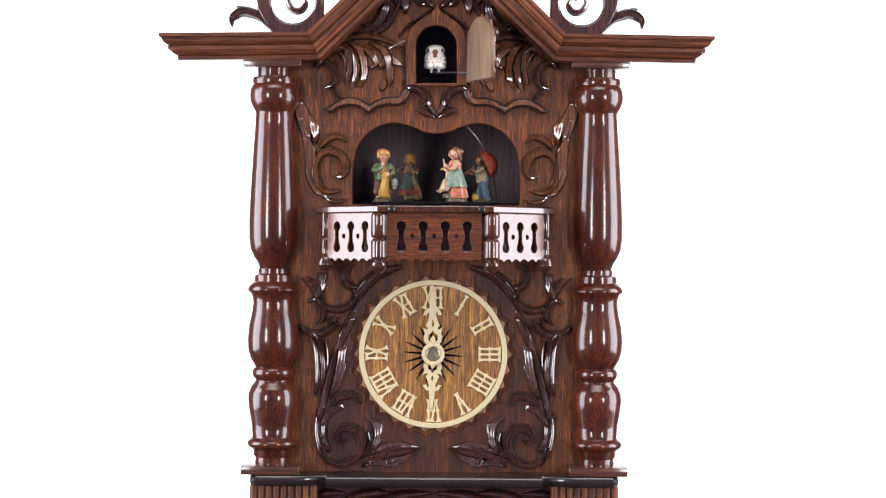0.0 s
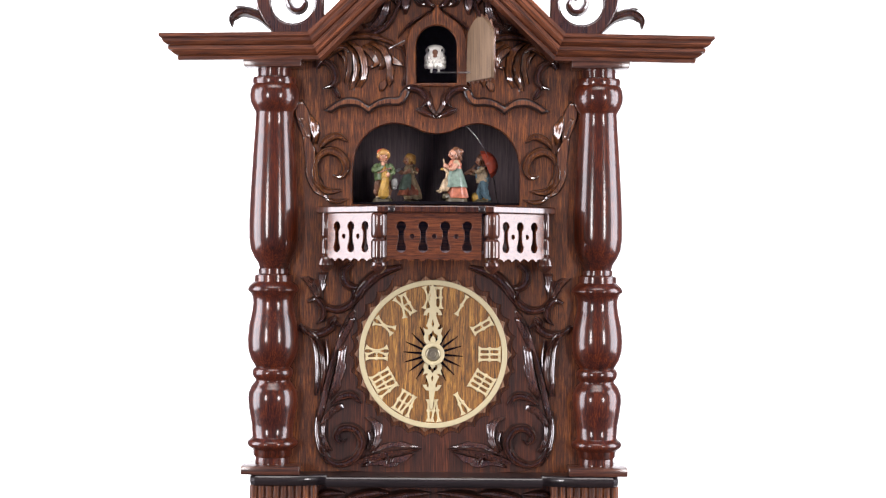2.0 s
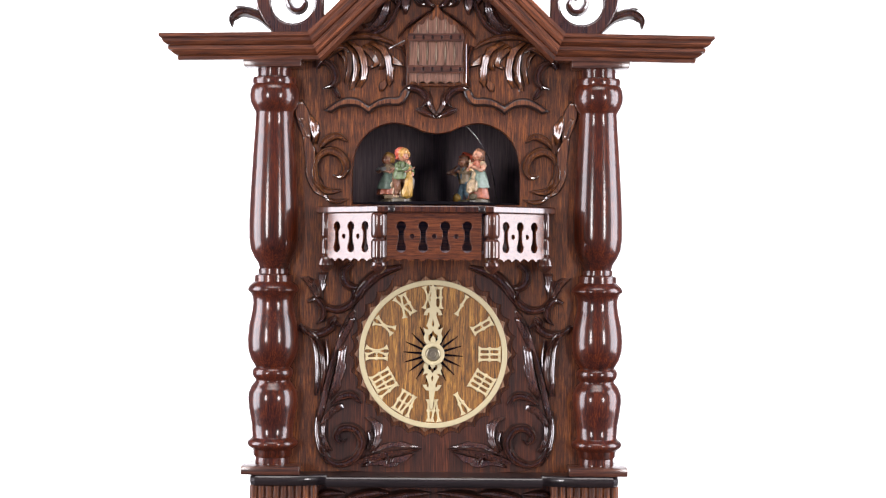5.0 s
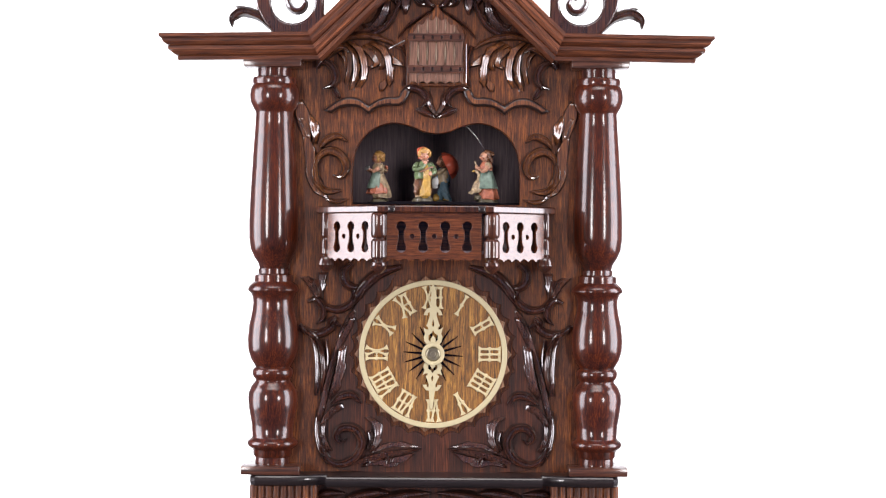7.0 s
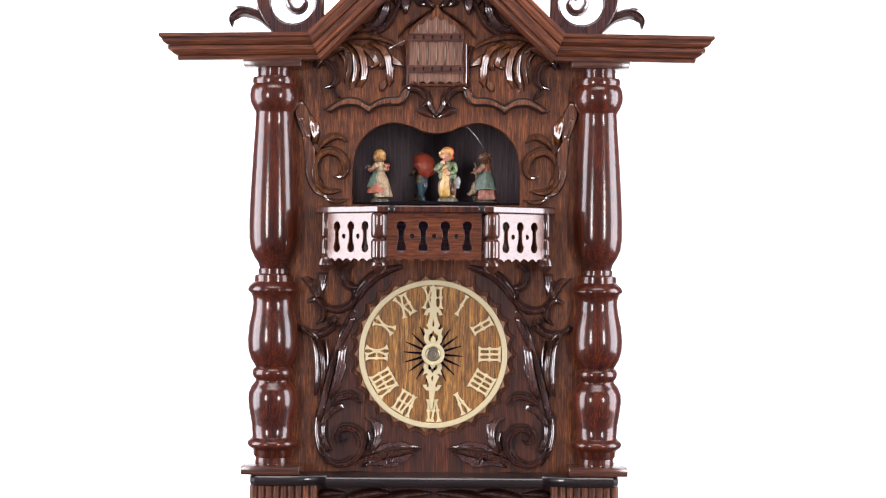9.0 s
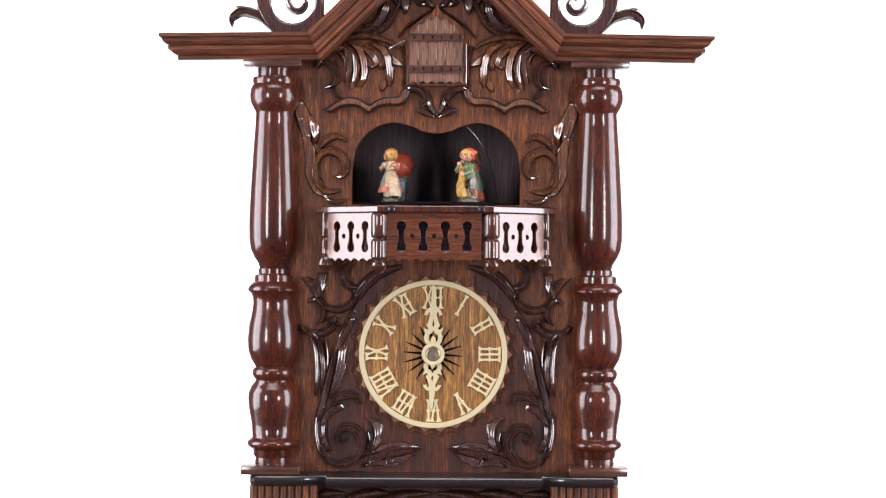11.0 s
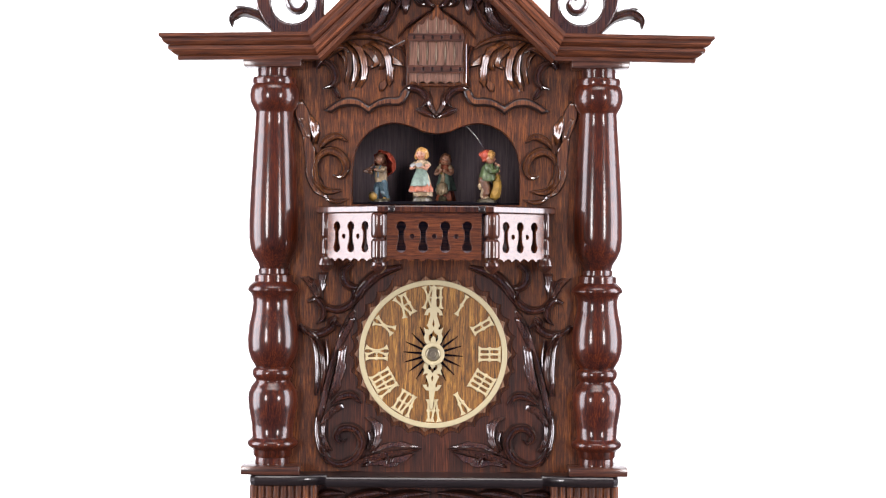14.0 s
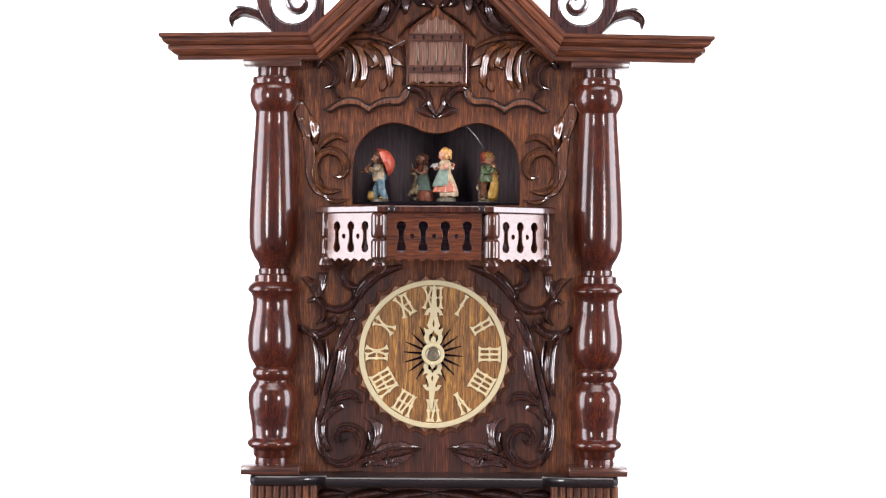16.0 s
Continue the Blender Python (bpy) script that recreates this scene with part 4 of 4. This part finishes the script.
def doll_music():
    """Green jacket, brown breeches, red cap over fair hair, a long yellow instrument and a grey jug."""
    bm = bmesh.new()
    base_stub(bm, 6)
    limb(bm, [(-9, 5, 9), (-11, -1, 22), (-7, 5, 38)], 4.5, 8.5, 4)
    limb(bm, [(9, 6, 9), (11, 0, 21), (7, 5, 38)], 4.5, 8.5, 4)
    for sx in (-1, 1):
        limb(bm, [(sx * 9, 4, 24), (sx * 9, 6, 13), (sx * 9, 0, 8)], 5.4, 4.6, 5)
    blob(bm, (0, 7, 40), (14, 10.5, 11), 4)
    skirt(bm, [(70, 7), (63, 11.5), (54, 14), (46, 15.5), (40, 14)], 1, 5)
    limb(bm, [(-12, 0, 65), (-17, -8, 56), (-8, -16, 58), (-2, -16, 66)], 5.6, 3.6, 1)
    limb(bm, [(12, 0, 65), (18, -7, 54), (9, -15, 48)], 5.6, 3.6, 1)
    blob(bm, (-2, -17, 67), (3.6, 3.4, 3.6), 2)
    blob(bm, (7, -17, 48), (4.4, 3.8, 4.2), 2)
    # instrument held upright before him
    limb(bm, [(0, -14, 60), (1, -15, 50), (3, -15, 40)], 4.5, 6.5, 0)
    limb(bm, [(3, -15, 40), (1, -17, 28), (0, -15, 15)], 7, 11, 0)
    limb(bm, [(-10, -17, 52), (2, -19, 56), (13, -16, 60)], 1.6, 1.6, 10)
    blob(bm, (0, -12, 70), (6, 3, 3), 10)
    blob(bm, (20, -5, 34), (6.5, 5.5, 10), 8, (0, 12, 0))
    blob(bm, (20, -5, 25), (5, 4.5, 3), 8)
    blob(bm, (-8, 12, 30), (6, 4, 7), 5)
    face(bm, 80)
    blob(bm, (0, -1, 86.5), (10.8, 9.2, 8.2), 3)
    for sx in (-1, 1):
        blob(bm, (sx * 8.5, -5, 83), (3.6, 4, 7), 3, detail=1)
    blob(bm, (0, 6, 86), (11.6, 10.5, 11), 7)
    blob(bm, (2, 15, 87), (5, 5, 5), 7)
    blob(bm, (0, 8, 77), (10, 6.5, 4), 7)
    whittle(bm, 5)
    return bm, [M_YELLOW, M_GREEN, M_SKIN, M_BLOND, M_BROWN, M_LINEN, M_MOSS, M_RED, M_SLATE, M_PINK, M_BEAK]


def doll_girl():
    """Fair hair, pale blouse, blue-green apron over a coral flounce, reading an open book, a pink bundle on her back."""
    bm = bmesh.new()
    base_stub(bm, 6, 16)
    for sx in (-1, 1):
        limb(bm, [(sx * 6, 0, 20), (sx * 6, -2, 9)], 5, 5.5, 4)
    skirt(bm, [(55, 8), (44, 12), (28, 14.5), (14, 16), (10, 15)], 7, 7, 5)
    skirt(bm, [(40, 10), (31, 15.5), (23, 19.5), (17, 20.5), (16, 17)], 1, 11, -4)
    skirt(bm, [(58, 9), (47, 14), (36, 17), (27, 19), (26, 16)], 0, 5, -5, 0.92, 0.0, 0.72)
    skirt(bm, [(72, 7), (66, 10.5), (60, 11), (54, 8.5)], 5, 3)
    for sx in (-1, 1):
        blob(bm, (sx * 11, -1, 65), (6.2, 6.2, 6.2), 5)
        limb(bm, [(sx * 13, -4, 63), (sx * 14, -11, 58), (sx * 6, -18, 60)], 4, 2.9, 2)
        blob(bm, (sx * 5, -19, 61), (3.3, 3.3, 3.3), 2, detail=1)
        blob(bm, (sx * 6, -22, 63), (6.5, 1.6, 5.2), 8, (-35, 0, sx * 20))
    for k in range(6):
        blob(bm, (-6 + 4.5 * (k % 3), 12 + (k % 2) * 2, 59 + 6 * (k // 3)), (4.4, 4, 4.2), 9 if k % 2 else 5, detail=1)
    face(bm, 81)
    curls(bm, 84, 0.5, 9.5, 3)
    blob(bm, (0, 2.5, 86), (11.2, 10.8, 9.5), 3)
    blob(bm, (0, 7, 81), (8, 5, 6), 3)
    whittle(bm, 4)
    return bm, [M_APRON, M_PINK, M_SKIN, M_BLOND, M_BROWN, M_LINEN, M_MOSS, M_LINEN, M_SLATE, M_PINK, M_BEAK]


def doll_goose():
    """Brown hair with buns, rosy blouse, blue-green apron over a coral skirt, a white goose at her front."""
    bm = bmesh.new()
    base_stub(bm, 6, 18)
    skirt(bm, [(56, 8), (40, 12), (24, 15), (9, 18), (7, 17)], 1, 7, 2)
    skirt(bm, [(60, 9.5), (48, 14), (36, 17), (26, 19), (25, 15)], 0, 5, -1.5, 1.0, 0.0, 1.04)
    skirt(bm, [(74, 7), (67, 11), (60, 11), (55, 9)], 4, 3)
    for sx in (-1, 1):
        blob(bm, (sx * 11, 0, 67), (6, 6, 6.4), 5)
        limb(bm, [(sx * 13, -2, 65), (sx * 15, -9, 57), (sx * 5, -16, 60)], 4.6, 3.2, 2)
    blob(bm, (-4, -17, 64), (3.6, 3.6, 4.4), 2)
    blob(bm, (4, -17, 62), (3.6, 3.6, 4.4), 2)
    limb(bm, [(-4, -18, 66), (-3, -20, 74)], 2.2, 1.6, 5)
    face(bm, 83)
    curls(bm, 83, 1, 9, 3, 7)
    blob(bm, (0, 3, 87), (10.5, 9.5, 9.5), 3)
    blob(bm, (0, 9, 88), (8, 6, 6), 3)
    blob(bm, (0, -18, 30), (9.5, 8.5, 14), 5, (-24, 0, 0))
    limb(bm, [(0, -15, 38), (0, -14, 46), (0, -16, 54), (0, -20, 57)], 4.6, 2.8, 5)
    blob(bm, (0, -24, 57), (1.8, 3.6, 1.7), 7)
    limb(bm, [(0, -24, 24), (0, -30, 18), (0, -34, 19)], 5, 1.8, 5)
    for sx in (-1, 1):
        blob(bm, (sx * 8.5, -17, 28), (2.6, 6.5, 11), 5, (-26, 0, sx * 8))
    blob(bm, (0, -17, 10), (9, 9, 7), 6, detail=1)
    whittle(bm, 3)
    return bm, [M_APRON, M_PINK, M_SKIN, M_BROWN, M_PINK, M_LINEN, M_MOSS, M_YELLOW, M_SLATE, M_PINK, M_BEAK]


def doll_umbrella():
    """Boy in blue trousers and pale shirt with a large red umbrella resting on his back."""
    bm = bmesh.new()
    base_stub(bm, 6, 16)
    limb(bm, [(-5, -8, 9), (-6, -5, 22), (-5, 2, 38)], 6, 9, 0)
    limb(bm, [(6, 10, 9), (6, 4, 20), (5, 2, 38)], 6, 9, 0)
    blob(bm, (-6, -14, 12), (9, 8, 9), 4)
    blob(bm, (-7, -16, 18), (5, 5, 3), 6)
    blob(bm, (-5, -12, 8), (5, 8, 4), 4)
    for sx in (-1, 1):
        limb(bm, [(sx * 5, -11, 48), (sx * 6, -10, 58), (sx * 6, -4, 67), (sx * 5, 8, 62), (sx * 4, 11, 50)], 1.8, 1.8, 0)
    limb(bm, [(-3, -14, 70), (-6, -22, 62), (-9, -30, 57)], 2.2, 3.2, 7)
    blob(bm, (6, 7, 8), (5, 8, 4), 4)
    skirt(bm, [(68, 8), (58, 11), (46, 11.5), (38, 11)], 5, 3)
    blob(bm, (0, 4, 46), (11, 9, 10), 0)
    limb(bm, [(-11, 0, 64), (-14, -10, 56), (-4, -20, 56)], 5, 3, 5)
    limb(bm, [(11, 0, 64), (14, -8, 58), (4, -14, 60)], 5, 3, 5)
    limb(bm, [(0, -32, 54), (0, -16, 60), (0, 8, 72)], 1.6, 1.6, 7)
    blob(bm, (4, -15, 60), (3.6, 3.4, 3.6), 2)
    blob(bm, (-4, -21, 57), (3.6, 3.4, 3.6), 2)
    face(bm, 79, -2)
    curls(bm, 80, 0, 8.5, 3, 7)
    blob(bm, (0, 1, 85), (10.5, 10, 8), 3)
    # umbrella: shallow ribbed dome opening forward and up
    axis = Matrix.Translation((0, 9 * S, 73 * S)) @ Euler((radians(-68), 0, 0)).to_matrix().to_4x4()
    n, rings = 32, []
    for shell in (0, 1):
        for j in range(7):
            t = j / 6 if shell == 0 else 1 - j / 6
            r, z = (26 - shell * 1.4) * math.sin(t * 1.5) / math.sin(1.5), (23 - shell * 1.6) * math.cos(t * 1.5) - 4
            rings.append([bm.verts.new(axis @ Vector((r * math.cos(2 * math.pi * i / n) * S * (1 - 0.13 * t * t * abs(math.sin(4 * 2 * math.pi * i / n))),
                                                     r * math.sin(2 * math.pi * i / n) * S * (1 - 0.13 * t * t * abs(math.sin(4 * 2 * math.pi * i / n))), z * S))) for i in range(n)])
    for p, q in zip(rings, rings[1:]):
        for i in range(n):
            bm.faces.new((p[i], p[(i + 1) % n], q[(i + 1) % n], q[i])).material_index = 1
    whittle(bm, 3, 0.8)
    return bm, [M_BLUE, M_RED, M_SKIN, M_BROWN, M_YELLOW, M_LINEN, M_MOSS, M_BROWN, M_SLATE, M_PINK, M_BEAK]


def bird():
    bm = bmesh.new()
    blob(bm, (0, 0, 27), (18, 16, 20), 0, detail=3)
    blob(bm, (0, -1, 39), (18, 15, 11), 0, detail=3)
    blob(bm, (0, 1, 43.5), (15.5, 12, 7), 0, detail=3)
    blob(bm, (0, 14, 24), (13, 26, 13), 0, (-10, 0, 0), 3)
    for sx in (-1, 1):
        blob(bm, (sx * 11.8, -11.6, 39), (2.0, 2.2, 3.0), 1)
        blob(bm, (sx * 9, -8, 11), (8, 9, 6), 0)
        limb(bm, [(sx * 6, -4, 10), (sx * 7, -6, 1)], 2.5, 2.5, 0)
    for row in range(3):
        for i in range(9):
            a = radians(-90 + (i - 4 + 0.5 * (row % 2)) * 21)
            blob(bm, (17 * math.cos(a), 14.5 * math.sin(a), 12 + row * 7), (3.6, 3.6, 6), 0, detail=1)
    blob(bm, (0, -15.5, 35), (5.4, 6.5, 5.2), 2, (-20, 0, 0))
    blob(bm, (0, -15, 28.5), (4.2, 5.5, 3.2), 2, (20, 0, 0))
    blob(bm, (0, 10, 2), (6, 14, 2.5), 3)
    return bm, [M_WHITE, M_EYE, M_BEAK, M_BLACK]


doll_yellow = tagged(part("figurine", *doll_music()), "carved painted musician figurine in green jacket and red cap", "figurine", "dancing figurines")
doll_apron = tagged(part("figurine", *doll_girl()), "painted blond figurine in blue apron and pink skirt on turntable", "figurine", "dancing figurines")
doll_bird = tagged(part("figurine", *doll_goose()), "painted figurine in coral skirt with white goose on turntable", "figurine", "dancing figurines")
doll_dome = tagged(part("figurine", *doll_umbrella()), "carved painted figurine in blue trousers with red umbrella on the turntable", "figurine", "dancing figurines")
cuckoo = tagged(part("cuckoo_bird", *bird()), "small white carved cuckoo bird with brown open beak in the doorway", "bird figure")


# ---- moving things ----
def motions():
    radius = 98.2 * S
    orbit = 12.48
    times = [0.0, 2.4, 2.5] + [2.4 + 0.2 * i for i in range(1, 69)]
    times = [round(t, 3) for t in times if t < 15.95] + [16.0]

    def run(t):
        """Seconds of full-speed turning since the start, with a soft start."""
        u = max(0.0, t - 2.42)
        return u * u / 0.5 if u < 0.25 else u - 0.125

    lag = 3.0 - run(3.0)
    # place on the ring at 4 s (0: east, 90: towards the viewer) and the facing at 3 s
    for ob, place, facing, rate in ((doll_yellow, 137.8, 350, 163.5), (doll_apron, 226.1, 271, 161.2), (doll_bird, 47.5, 268, 162.2), (doll_dome, 318.6, 249, 161.2)):
        rows = []
        for t in times:
            s = run(t) + lag
            th = radians(place - orbit * (s - 4.0))
            rows.append((t, pose(TABLE.x + radius * math.cos(th), TABLE.y - radius * math.sin(th), TABLE.z, 0, 0, facing - 270 + rate * (s - 3.0))))
        walk(ob, rows)
    h = door_hinge
    walk(door_leaf, [(t, pose(h.x, h.y, h.z, 0, 0, a)) for t, a in ((0.0, OPEN), (2.1, OPEN), (2.2, 114), (2.3, 103), (2.4, 47), (2.5, 14.5), (2.6, 0), (2.8, 0), (16.0, 0))])
    b = W(770, 129, -45)
    walk(cuckoo, [(t, pose(b.x + x * S, b.y + y * S, b.z + z * S, rx, 0, 0)) for t, x, y, z, rx in
                  ((0.0, 0, 0, 0, 0), (2.0, 0, 0, 0, 0), (2.1, 0, 0, -3, 5), (2.2, -2, 3, 0, 0), (2.3, -6, 8, 0, 0), (2.4, -10, 22, 0, 0), (2.6, -10, 60, 0, 0), (16.0, -10, 60, 0, 0))])
    m = W(*DIAL, 23)
    walk(minute_hand, [(t, Matrix.Translation(m) @ UPRIGHT @ pose(0, 0, 0, 0, 0, 1.0 - 0.1 * t)) for t in (0.0, 4.0, 8.0, 12.0, 16.0)])


motions()
